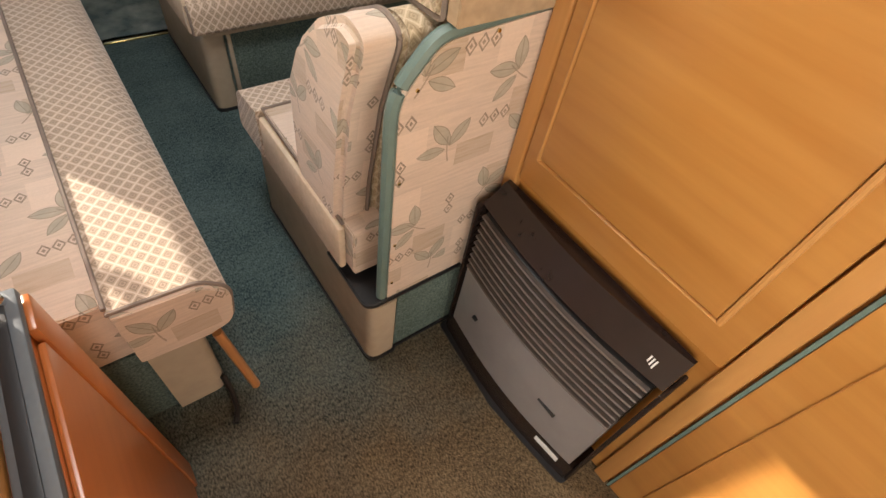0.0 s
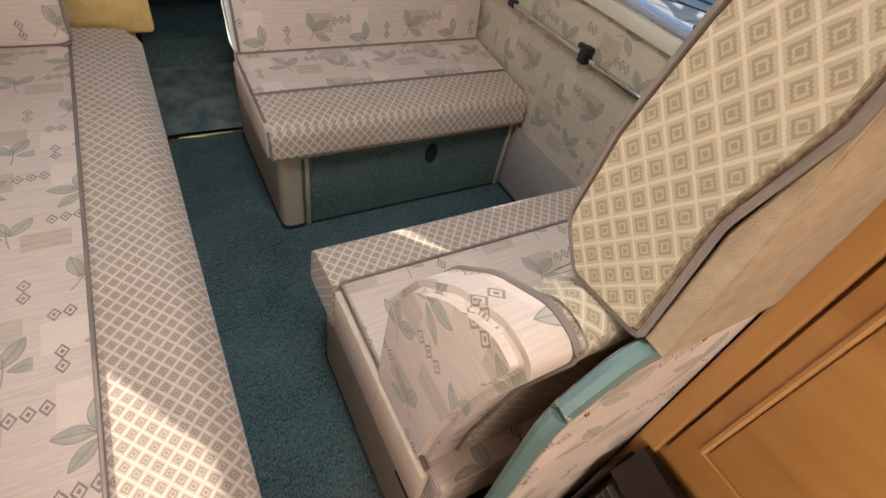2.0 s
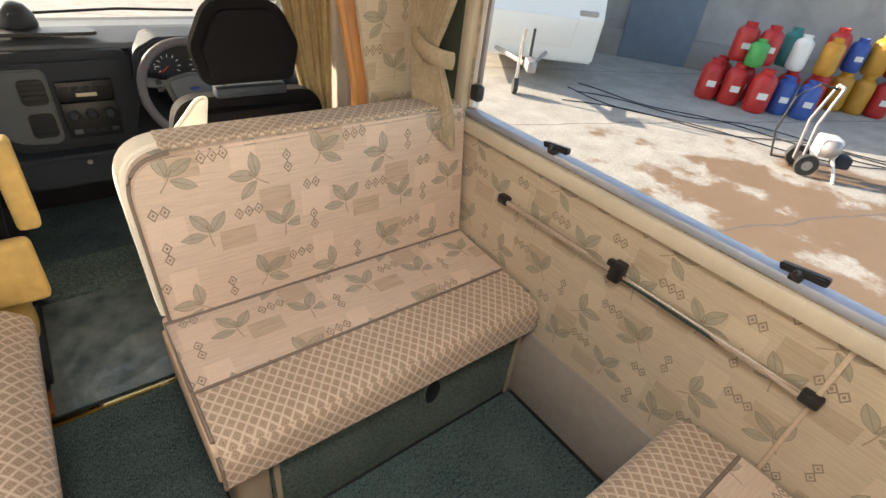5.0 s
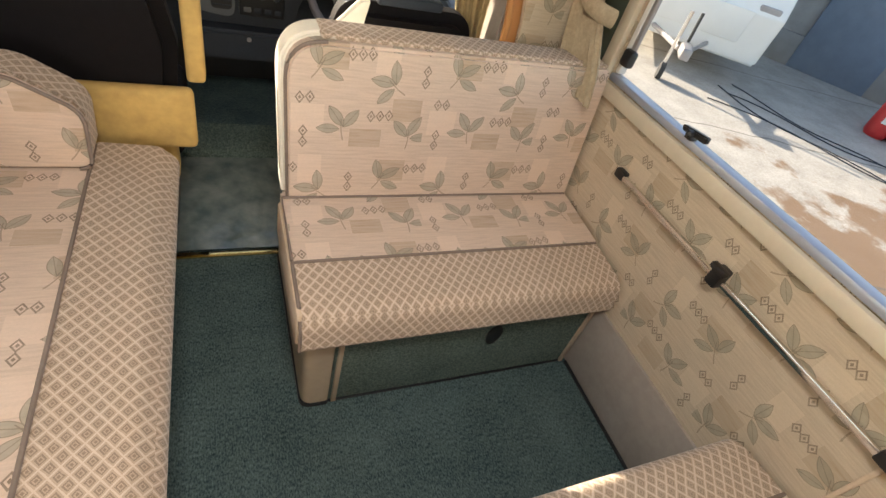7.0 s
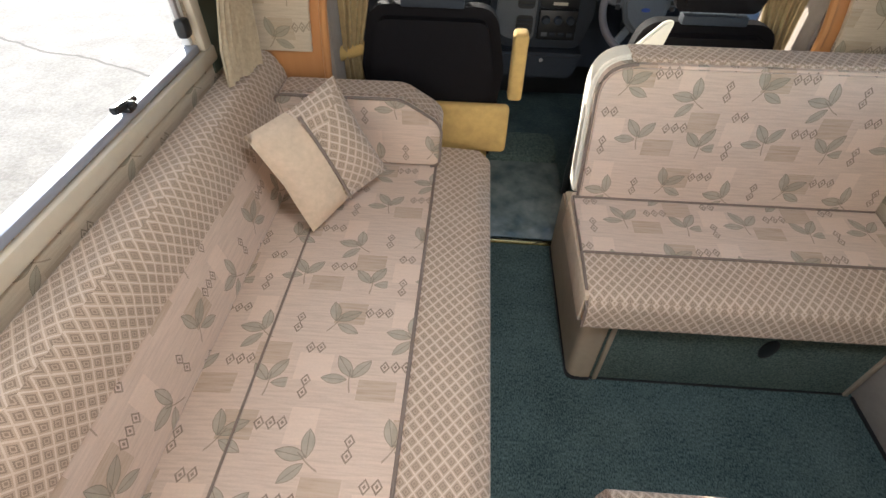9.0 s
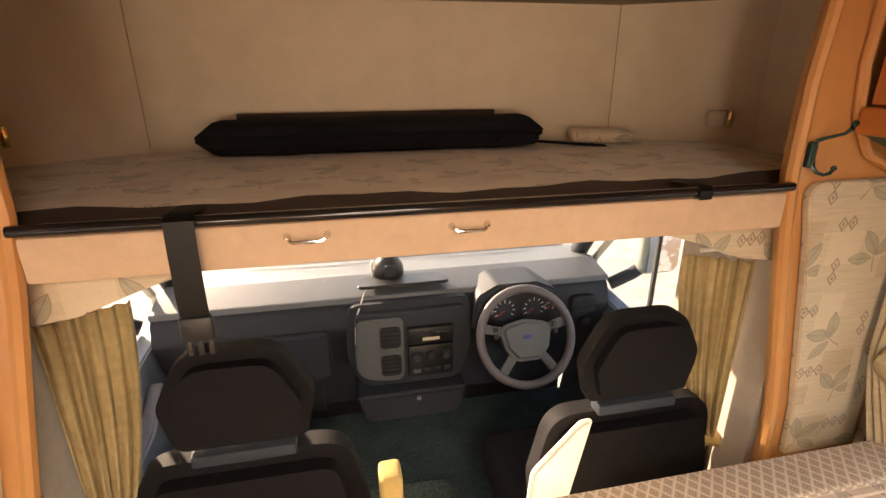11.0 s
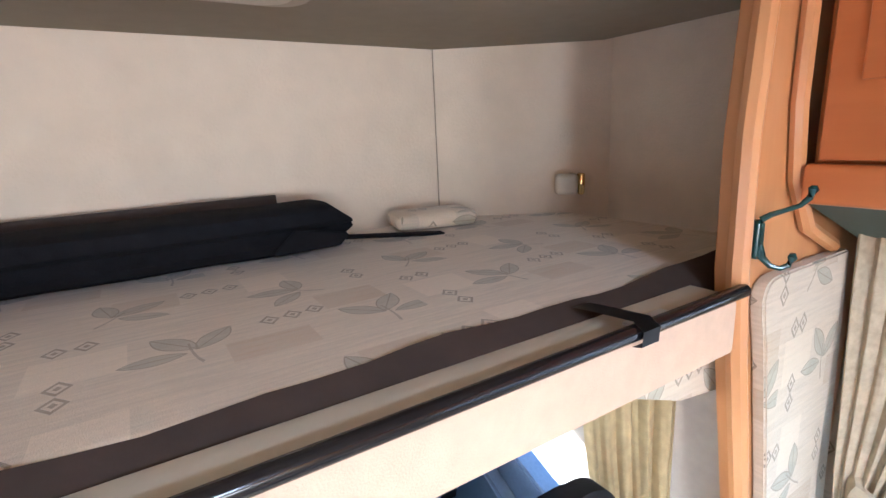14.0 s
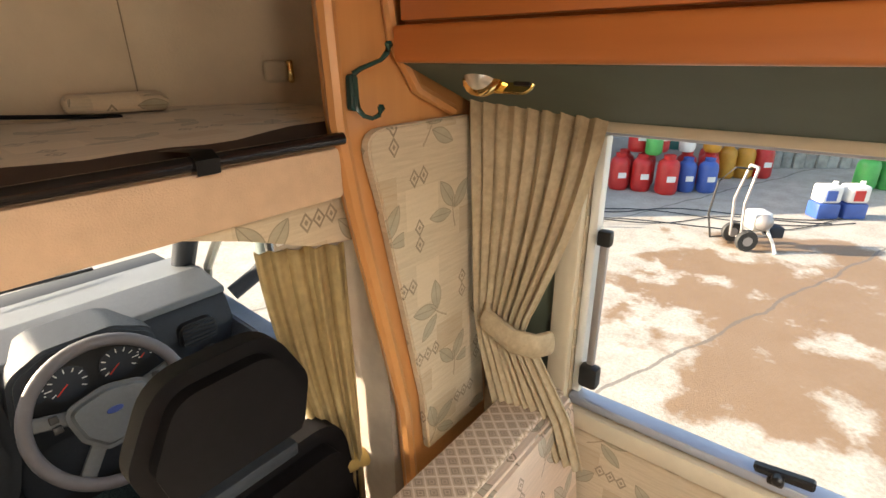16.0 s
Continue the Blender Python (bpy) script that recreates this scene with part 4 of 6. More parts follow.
def rear_bench():
    b = thing("dinette_bench", (0.8, 0.75, 0), "dinette bench seen from its panelled back, cushions facing forward", "bench", "dinette benches")
    x0, x1 = 0.350, 1.285
    part("base", rbox(0.420, 1.285, 0.430, 1.06, 0.0, 0.262), M_BASECARPET, b, "green carpeted bench base")
    part("corner_post", prism(round_poly([(0.345, 0.405), (0.418, 0.405), (0.418, 1.06), (0.345, 1.06)], [0.03, 0.012, 0.0, 0.03]), "z", 0.0, 0.250), M_POST, b, "beige rounded corner post")
    part("dark_skirting", prism(round_poly([(0.340, 0.400), (0.4225, 0.400), (0.4225, 1.065), (0.340, 1.065)], [0.03, 0.012, 0.0, 0.03]), "z", 0.0, 0.012), M_DARK, b)
    part("back_base", rbox(0.423, 0.660, 0.415, 0.4295, 0.0, 0.250), M_BASECARPET, b, "carpet-covered back of the base")
    part("dark_skirting", rbox(0.423, 0.660, 0.409, 0.4145, 0.0, 0.010), M_DARK, b)
    tray = round_poly([(0.335, 0.408), (0.60, 0.408), (0.60, 0.60), (0.335, 0.60)], [0.03, 0.0, 0, 0.0])
    part("seat_tray", prism(tray, "z", 0.250, 0.266, 0.003), M_BLACK, b, "black seat tray at the bench corner")
    part("seat_board", rbox(0.345, 1.285, 0.600, 1.08, 0.262, 0.290, 0.004), M_POST, b)
    roll = round_poly([(0.948, 0.292), (0.948, 0.438), (1.090, 0.424), (1.112, 0.292)], [0.002, 0.004, 0.055, 0.02], 8)
    part("front_roll", prism(roll, "x", x0 - 0.022, x1 - 0.004, 0.026, 4), M_DIA, b, "rolled seat front in lozenge-patterned cloth")
    part("seat_cushion", prism(round_poly([(0.947, 0.292), (0.49, 0.292), (0.49, 0.428), (0.947, 0.439)], [0, 0, 0.01, 0.004]), "x", x0, x1, 0.014), M_LEAF, b)
    part("seat_side", rbox(x0 - 0.020, x0 - 0.001, 0.52, 0.9465, 0.288, 0.424, 0.008), M_VEL, b, "plain seat side")
    piping([(x0 - 0.004, 0.53, 0.428), (x0 - 0.004, 0.948, 0.440), (x1 - 0.01, 0.948, 0.441)], b)
    # shaped back panel with a soft rounded shoulder
    pan = round_poly([(0.385, 0.250), (0.385, 0.790), (0.455, 0.872), (0.672, 0.885), (0.672, 0.250)], [0.0, 0.11, 0.07, 0.0, 0.0], 8)
    part("back_panel", prism(pan, "y", 0.412, 0.440, 0.006), M_LEAF, b, "back panel in worn leaf-patterned cloth")
    edge = [(x, 0.425, z) for x, z in pan if x < 0.66][:]
    edge = [(0.383, 0.425, 0.252)] + [p for p in edge if p[2] > 0.26] + [(0.668, 0.425, 0.888)]
    part("edge_trim", tube(edge, 0.013, 8), M_GREENTRIM, b, "grey-green rubber edge trim")
    for x, z in ((0.40, 0.45), (0.40, 0.62), (0.42, 0.80), (0.56, 0.865), (0.40, 0.32)):
        part("stud", lathe([(0.004, 0), (0.003, 0.003)], (x, 0.413, z), (0, -1, 0), 8), M_BRASS, b)
    # lumbar bolster
    bol = round_poly([(0.548, 0.345), (0.660, 0.362), (0.738, 0.430), (0.728, 0.660), (0.668, 0.765), (0.590, 0.838), (0.500, 0.885), (0.445, 0.872), (0.495, 0.720), (0.532, 0.520)], [0.02, 0.04, 0.06, 0.10, 0.10, 0.10, 0.06, 0.03, 0.10, 0.10], 6)
    part("bolster_end", prism(bol, "x", 0.338, 0.419, 0.034, 5), M_LEAF, b, "leaf-patterned end of the lumbar bolster")
    body = [(y if y < 0.52 else 0.52 + (y - 0.52) * 0.60, 0.60 + (z - 0.60) * 0.985) for y, z in bol]
    part("bolster", prism(body, "x", 0.4195, x1 - 0.01, 0.008), M_DIA2, b, "lumbar bolster in lozenge-patterned cloth")
    piping([(0.410, y, z) for y, z in bol + bol[:1]], b)
    # upper backrest: fat wedge with a flat lozenge-patterned end and a velour rear
    up = round_poly([(0.436, 0.884), (0.438, 1.040), (0.4125, 1.145), (0.4125, 1.285), (0.450, 1.320), (0.505, 1.265), (0.537, 1.160), (0.564, 1.050), (0.576, 0.930), (0.535, 0.876)], [0.012, 0.10, 0.04, 0.03, 0.04, 0.06, 0.10, 0.08, 0.05, 0.02], 7)
    part("backrest", prism(up, "x", 0.462, x1 - 0.03, 0.016, 4), M_DIA2, b, "thick upper backrest in lozenge-patterned cloth")
    part("backrest_rear", prism([(0.4055, 0.886), (0.4055, 1.288), (0.4115, 1.288), (0.4115, 1.140), (0.432, 1.035), (0.432, 0.886)], "x", 0.472, x1 - 0.04, 0.002), M_VELB, b, "plain velour rear of the backrest")
    piping([(0.470, y, z) for y, z in up + up[:1]], b)
    part("backrest_rail", rbox(0.60, 1.20, 0.455, 0.485, 0.66, 0.884, 0.004), M_DARK, b)
    return b


rear_bench()
belt = thing("seat_belt", (1.05, 0.62, 0.70), "black lap belt with a metal tongue lying over the backrest", "seat belt")
for pts in (((0.56, 0.612, 0.705), (0.72, 0.618, 0.745), (0.90, 0.612, 0.800), (1.06, 0.590, 0.850)), ((0.52, 0.592, 0.780), (0.70, 0.590, 0.815), (0.90, 0.580, 0.850), (1.06, 0.565, 0.872))):
    bb = bmesh.new()
    rows = [[bb.verts.new(Vector(p) + Vector((0, 0.012 + w * 0.5, -w))) for w in (-0.020, 0.020)] for p in pts]
    for r0, r1 in zip(rows, rows[1:]):
        bb.faces.new((r0[0], r1[0], r1[1], r0[1]))
    bmesh.ops.solidify(bb, geom=bb.faces[:], thickness=0.003)
    part("webbing", bb, M_BLACK, belt)
part("tongue", turned(rbox(-0.03, 0.03, -0.003, 0.003, -0.018, 0.018, 0.003), pose(1.05, 0.625, 0.885, 30, -20, 0)), M_CHROME, belt, "chrome tongue")
part("buckle", turned(rbox(-0.03, 0.03, -0.012, 0.012, -0.02, 0.02, 0.006), pose(1.11, 0.610, 0.890, 30, -20, 0)), M_BLACK, belt)

# table rail on the wall
tr = thing("table_rail", (1.28, 1.35, 0.66), "chrome table rail with black ends fixed to the wall cloth", "rail")
part("bar", rbox(1.276, 1.290, 0.930, 1.775, 0.657, 0.675, 0.005), M_CHROME, tr)
for y in (1.787, 0.915):
    part("end_cap", rbox(1.274, 1.299, y - 0.020, y + 0.020, 0.652, 0.680, 0.006), M_BLACK, tr, "black plastic end")
part("clip", rbox(1.262, 1.299, 1.352, 1.386, 0.648, 0.700, 0.006), M_BLACK, tr, "black plastic clip")
part("clip_lever", rbox(1.255, 1.275, 1.345, 1.393, 0.690, 0.706, 0.004), M_BLACK, tr)

# paper tag and button at the near end of the window
tag = thing("paper_tag", (1.27, 0.78, 0.79), "white paper tag hanging by the near curtain", "tag")
part("sheet", turned(rbox(-0.045, 0.045, -0.001, 0.001, -0.05, 0.05), pose(1.255, 0.70, 0.80, 8, 12, 68)), M_WHITE, tag)
nc = thing("window_curtain", (1.22, 0.50, 0.78), "pleated beige curtain hanging by the near window end", "curtain", "window curtains")
part("cloth", drape(((1.225, 0.46, 0), (1.235, 0.70, 0)), 0.74, 1.475, 6, 0.014, 1.00, 0.55, 0.9, (-1, 0, 0), 0.0), M_CURT, nc)
solo("wall_button", lathe([(0.010, 0), (0.009, 0.004), (0.003, 0.006)], (1.299, 0.80, 0.70), (-1, 0, 0), 12), M_BRASS, "small brass press stud on the wall cloth", "stud")

# ---- sofa ----
sofa = thing("side_sofa", (-0.35, 1.35, 0), "long side sofa in faded leaf and lozenge upholstery", "sofa")
S0, S1 = 0.515, 2.215
part("base", rbox(-0.74, 0.005, 0.55, 2.2, 0.0, 0.262), M_BASECARPET, sofa, "green carpeted sofa base")
part("dark_skirting", rbox(0.0055, 0.012, 0.55, 2.2, 0.0, 0.012), M_DARK, sofa)
part("corner_post", prism(round_poly([(-0.09, 0.535), (0.020, 0.535), (0.020, 0.60), (-0.09, 0.60)], [0.0, 0.03, 0.01, 0]), "z", 0.0, 0.262), M_POST, sofa)
roll = round_poly([(-0.094, 0.292), (-0.094, 0.455), (0.050, 0.446), (0.098, 0.400), (0.085, 0.300), (0.03, 0.285)], [0, 0.004, 0.05, 0.05, 0.04, 0.01], 7)
part("front_roll", prism(roll, "y", S0, S1, 0.02, 4), M_DIA, sofa, "rolled sofa front in lozenge-patterned cloth")
part("roll_end", prism([(x * 0.985, 0.37 + (z - 0.37) * 0.97) for x, z in roll], "y", S0 - 0.012, S0 + 0.004, 0.008), M_LEAF, sofa, "leaf-patterned end of the front roll")
part("seat_cushion", prism(round_poly([(-0.435, 0.290), (-0.435, 0.458), (-0.096, 0.456), (-0.096, 0.290)], [0, 0.008, 0.004, 0]), "y", S0 + 0.02, S1, 0.012), M_LEAF, sofa)
part("rear_seat_strip", prism(round_poly([(-0.60, 0.290), (-0.60, 0.440), (-0.439, 0.454), (-0.439, 0.290)], [0, 0.004, 0.008, 0]), "y", S0 + 0.02, S1, 0.008), M_LEAF, sofa, "narrow rear seat strip")
bk = round_poly([(-0.555, 0.440), (-0.605, 0.700), (-0.640, 0.770), (-0.735, 0.760), (-0.735, 0.440)], [0.02, 0.06, 0.04, 0.02, 0.0], 7)
part("backrest", prism([(x - 0.004, z - 0.004) for x, z in bk], "y", S0 + 0.02, S1 + 0.01, 0.012), M_LEAF, sofa, "low backrest cushion")
top = round_poly([(-0.589, 0.640), (-0.604, 0.715), (-0.640, 0.776), (-0.738, 0.766), (-0.738, 0.64)], [0.002, 0.05, 0.045, 0.02, 0.0], 7)
part("backrest_band", prism(top, "y", S0 + 0.021, S1 + 0.009, 0.012), M_DIA, sofa, "lozenge-patterned upper band")
piping([(-0.095, S0 + 0.01, 0.4565), (-0.095, 1.4, 0.458), (-0.095, S1 - 0.02, 0.4565)], sofa)
piping([(-0.437, S0 + 0.03, 0.452), (-0.437, S1 - 0.02, 0.452)], sofa)
piping([(p[0], S0 + 0.0, p[1]) for p in roll[2:-6]], sofa)
leg = solo("loose_wooden_leg", tube([(0.045, 0.520, 0.262), (0.075, 0.500, 0.002)], 0.011, 10), M_WOODP, "slim pale wooden leg under the sofa corner", "leg")
cable = solo("floor_cable", tube([(0.012, 0.56, 0.02), (0.018, 0.53, 0.05), (0.020, 0.50, 0.02), (0.015, 0.46, 0.008), (0.0, 0.43, 0.008)], 0.007, 8), M_BLACK, "black cable at the sofa foot", "cable")


def far_bolster(y0, y1):
    a = thing("end_bolster", (-0.35, (y0 + y1) / 2, 0.455), "sofa end bolster with a leaf-patterned face", "bolster", "sofa end bolsters")
    pts = round_poly([(-0.590, 0.462), (-0.600, 0.70), (-0.20, 0.700), (-0.075, 0.620), (-0.085, 0.463)], [0.02, 0.03, 0.10, 0.07, 0.03], 8)
    part("end_panel", prism(pts, "y", y0, y0 + 0.02, 0.006), M_LEAF, a)
    part("body", prism([(x - 0.002, z - 0.002) for x, z in pts], "y", y0 + 0.0205, y1, 0.012, 4), M_DIA, a, "lozenge-patterned body")
    piping([(x, y0 - 0.001, z) for x, z in pts[9:]], a)
    return a


far_bolster(2.08, 2.215)


def near_bolster():
    a = thing("end_bolster", (-0.5, 0.62, 0.456), "plump sofa end bolster with lozenge-patterned top, lying askew", "bolster", "sofa end bolsters")
    m = pose(-0.50, 0.600, 0.460, 0, 0, 30)
    pts = round_poly([(-0.115, 0.0), (-0.115, 0.205), (0.08, 0.205), (0.205, 0.135), (0.215, 0.0)], [0.02, 0.04, 0.10, 0.08, 0.03], 8)
    part("body", turned(prism(pts, "y", -0.105, 0.0995, 0.022, 4), m), M_DIA2, a, "lozenge-patterned body")
    part("end_panel", turned(prism([(x * 0.985, 0.001 + z * 0.985) for x, z in pts], "y", 0.100, 0.150, 0.034, 5), m), M_LEAF, a, "leaf-patterned end")
    piping([tuple(m @ Vector((x, 0.100, z))) for x, z in pts], a)
    return a


near_bolster()
cush = thing("scatter_cushion", (-0.45, 1.87, 0.46), "square scatter cushion with plain and lozenge-patterned halves", "cushion")
cm = pose(-0.390, 1.835, 0.655, -24, 0, 48) @ pose(0, 0, 0, 0, -12, 0)
part("cover", pillow(0.300, 0.310, 0.12, 12, 0.42, cm), M_DIA, cush)
half = pillow(0.302, 0.312, 0.124, 12, 0.42)
bmesh.ops.delete(half, geom=[f for f in half.faces if f.calc_center_median().x > -0.02], context="FACES")
part("plain_half", turned(half, cm), M_VEL, cush, "plain velour half")
piping([tuple(cm @ Vector((-0.02, -0.063 + 0.4 * z * z * 1.6, z))) for z in (-0.13, -0.09, -0.04, 0.0, 0.04, 0.09, 0.13)], cush)

# ---- cabinet at the sofa end ----
cab = thing("end_cabinet", (-0.3, 0.2, 0), "cherry cabinet with a grey edge profile at the sofa end", "cabinet")
part("body", rbox(-0.74, -0.128, -0.20, 0.398, 0.0, 0.690, 0.003), M_WOODR, cab)
part("corner_stile", rbox(-0.1275, -0.116, 0.345, 0.402, 0.0, 0.688, 0.004), M_WOODR, cab)
part("door", rbox(-0.1275, -0.118, -0.19, 0.342, 0.04, 0.668, 0.004), M_WOODR, cab, "plain cherry cabinet door")
part("edge_profile", rbox(-0.158, -0.122, -0.20, 0.400, 0.691, 0.706, 0.004), M_DASHL, cab, "grey aluminium edge profile")
part("edge_groove", rbox(-0.149, -0.134, -0.20, 0.392, 0.7065, 0.709, 0.001), M_DARK, cab)
part("inner_rail", rbox(-0.186, -0.160, -0.20, 0.396, 0.691, 0.735, 0.008), M_WOODZ, cab, "ribbed wooden rail")
part("inner_rail", rbox(-0.216, -0.188, -0.20, 0.396, 0.691, 0.775, 0.010), M_WOODZ, cab)
part("bolt", lathe([(0.010, 0), (0.010, 0.006), (0.005, 0.010)], (-0.141, 0.382, 0.706), (0, 0, 1), 12), M_CHROME, cab, "chrome bolt head")

# ---- wardrobe with the gas heater ----
wr = thing("wardrobe", (0.95, 0.1, 0), "tall golden beech wardrobe with a framed door", "wardrobe")
WX = 0.672
part("carcass", rbox(WX + 0.004, XR - 0.002, -0.165, 0.404, 0.0, ROOF - 0.003), M_WOOD, wr)
part("corner_stile", prism(round_poly([(WX - 0.012, 0.372), (WX - 0.012, 0.409), (WX + 0.003, 0.409), (WX + 0.003, 0.372)], [0.012, 0.006, 0, 0]), "z", 0.0, ROOF - 0.004), M_WOODZ, wr)
dr = part("door", rbox(WX - 0.012, WX + 0.0035, -0.122, 0.368, 0.560, ROOF - 0.03, 0.004), M_WOOD, wr, "framed beech wardrobe door")
part("door_panel", rbox(WX - 0.0185, WX - 0.0125, -0.068, 0.328, 0.640, ROOF - 0.10, 0.005), M_WOOD, dr)
part("moulding", tube([(WX - 0.013, -0.074, ROOF - 0.10), (WX - 0.013, -0.074, 0.633), (WX - 0.013, 0.334, 0.633), (WX - 0.013, 0.334, ROOF - 0.10)], 0.006, 8), M_WOODZ, dr)
part("stile", rbox(WX - 0.010, WX + 0.0035, -0.160, -0.1255, 0.0, ROOF - 0.004, 0.003), M_WOODZ, wr)
n2 = thing("toilet_door", (0.95, -0.6, 0), "golden beech door with a recessed panel next to the wardrobe", "door", kind="structure")
part("leaf", rbox(WX - 0.006, WX + 0.020, -0.86, -0.172, 0.004, ROOF - 0.004, 0.003), M_WOOD, n2)
part("seal", rbox(WX - 0.006, WX + 0.010, -0.1715, -0.1655, 0.0, ROOF - 0.004), M_GREENTRIM, n2, "dark rubber seal")
part("panel", rbox(WX - 0.012, WX - 0.0065, -0.80, -0.225, 0.10, ROOF - 0.12, 0.005), M_WOOD, n2)
solo("wall_washroom", rbox(WX + 0.021, XR - 0.002, YR, -0.168, 0.0, ROOF - 0.002), M_LINING, "plain closing wall behind the door", "wall", "structure", smooth=False)

ht = thing("gas_heater", (0.63, 0.12, 0), "brown and silver convector gas heater with curved louvred front", "heater")
Y0, Y1 = -0.095, 0.385


def curved(z0, z1, depth0, depth1, y0=Y0, y1=Y1, n=14):
    """A front bowed outwards between two heights."""
    bm = bmesh.new()
    bow = lambda t: math.sin(math.pi * t) * 0.022
    rows = []
    for i in range(n + 1):
        t = i / n
        y = y0 + (y1 - y0) * t
        tt = (y - Y0) / (Y1 - Y0)
        rows.append([bm.verts.new((WX - 0.013, y, z0)), bm.verts.new((WX - 0.013 - depth0 - bow(tt), y, z0)), bm.verts.new((WX - 0.013 - depth1 - bow(tt), y, z1)), bm.verts.new((WX - 0.013, y, z1))])
    for a, c in zip(rows, rows[1:]):
        for k in range(4):
            bm.faces.new((a[k], a[(k + 1) % 4], c[(k + 1) % 4], c[k]))
    bm.faces.new(rows[0])
    bm.faces.new(rows[-1][::-1])
    bmesh.ops.recalc_face_normals(bm, faces=bm.faces)
    return bm


part("plinth", curved(0.0, 0.075, 0.078, 0.074), M_BROWN, ht, "dark brown plinth")
part("silver_panel", curved(0.078, 0.308, 0.074, 0.070, Y0 + 0.012, Y1 - 0.012), M_SILVER, ht, "silver front panel")
part("louvre_back", curved(0.309, 0.497, 0.042, 0.038, Y0 + 0.012, Y1 - 0.012), M_BLACK, ht)
# Black slats paint the shade between louvres, paler lips their lit edges.
for i in range(9):
    z = 0.312 + i * 0.0204
    lv = part("louvre", curved(z, z + 0.0095, 0.074 - i * 0.0010, 0.060 - i * 0.0010, Y0 + 0.014, Y1 - 0.014, 10), M_BLACK, ht)
    part("louvre_lit_lip", curved(z + 0.0015, z + 0.0045, 0.079 - i * 0.0010, 0.077 - i * 0.0010, Y0 + 0.014, Y1 - 0.014, 10), M_LOUVRE_LIT, lv)
part("top_cover", curved(0.498, 0.540, 0.062, 0.010), M_BROWN, ht, "sloping brown top cover")
part("side_cheek", rbox(WX - 0.088, WX - 0.013, Y0 - 0.010, Y0 - 0.0005, 0.0, 0.50, 0.004), M_BROWN, ht)
part("side_cheek", rbox(WX - 0.088, WX - 0.013, Y1 + 0.0005, Y1 + 0.010, 0.0, 0.50, 0.004), M_BROWN, ht)
slope = Vector((-0.072, 0, 0.052)).normalized()
kx = WX - 0.013 - 0.050
for k in range(9):
    a = 2 * math.pi * k / 9
    p = Vector((kx, 0.04, 0.512)) + Vector((0.052, 0, 0.072)).normalized() * 0.020 * math.sin(a) + Vector((0, 1, 0)) * 0.020 * math.cos(a)
    part("dial_mark", lathe([(0.0022, 0), (0.002, 0.0012)], tuple(p), slope, 6), M_WHITE, ht)
part("dial", lathe([(0.008, 0), (0.007, 0.003)], (kx, 0.04, 0.512), slope, 12), M_BLACK, ht)
for k in range(3):
    part("mark_bar", turned(rbox(-0.012, 0.012, -0.0015, 0.0015, -0.0006, 0.0006), pose(kx - 0.001, -0.045 - 0.006 * k, 0.512, 0, -54, 0)), M_WHITE, ht)
part("panel_slot", rbox(WX - 0.106, WX - 0.098, 0.005, 0.055, 0.190, 0.196, 0.001), M_DARK, ht)
part("panel_slot", rbox(WX - 0.106, WX - 0.094, 0.285, 0.300, 0.190, 0.196, 0.001), M_DARK, ht)
part("plinth_label", turned(rbox(-0.001, 0.001, -0.035, 0.035, -0.009, 0.009), pose(WX - 0.0985, -0.025, 0.052, 0, 0, 6)), M_WHITE, ht, "white paper label")
part("foot_mat", prism(round_poly([(WX - 0.020, Y0 - 0.01), (WX - 0.105, Y0 - 0.01), (WX - 0.128, 0.14), (WX - 0.105, Y1 + 0.02), (WX - 0.020, Y1 + 0.02)], 0.02), "z", 0.0, 0.006, 0.001), M_DARK, ht)

# ---- cab ----


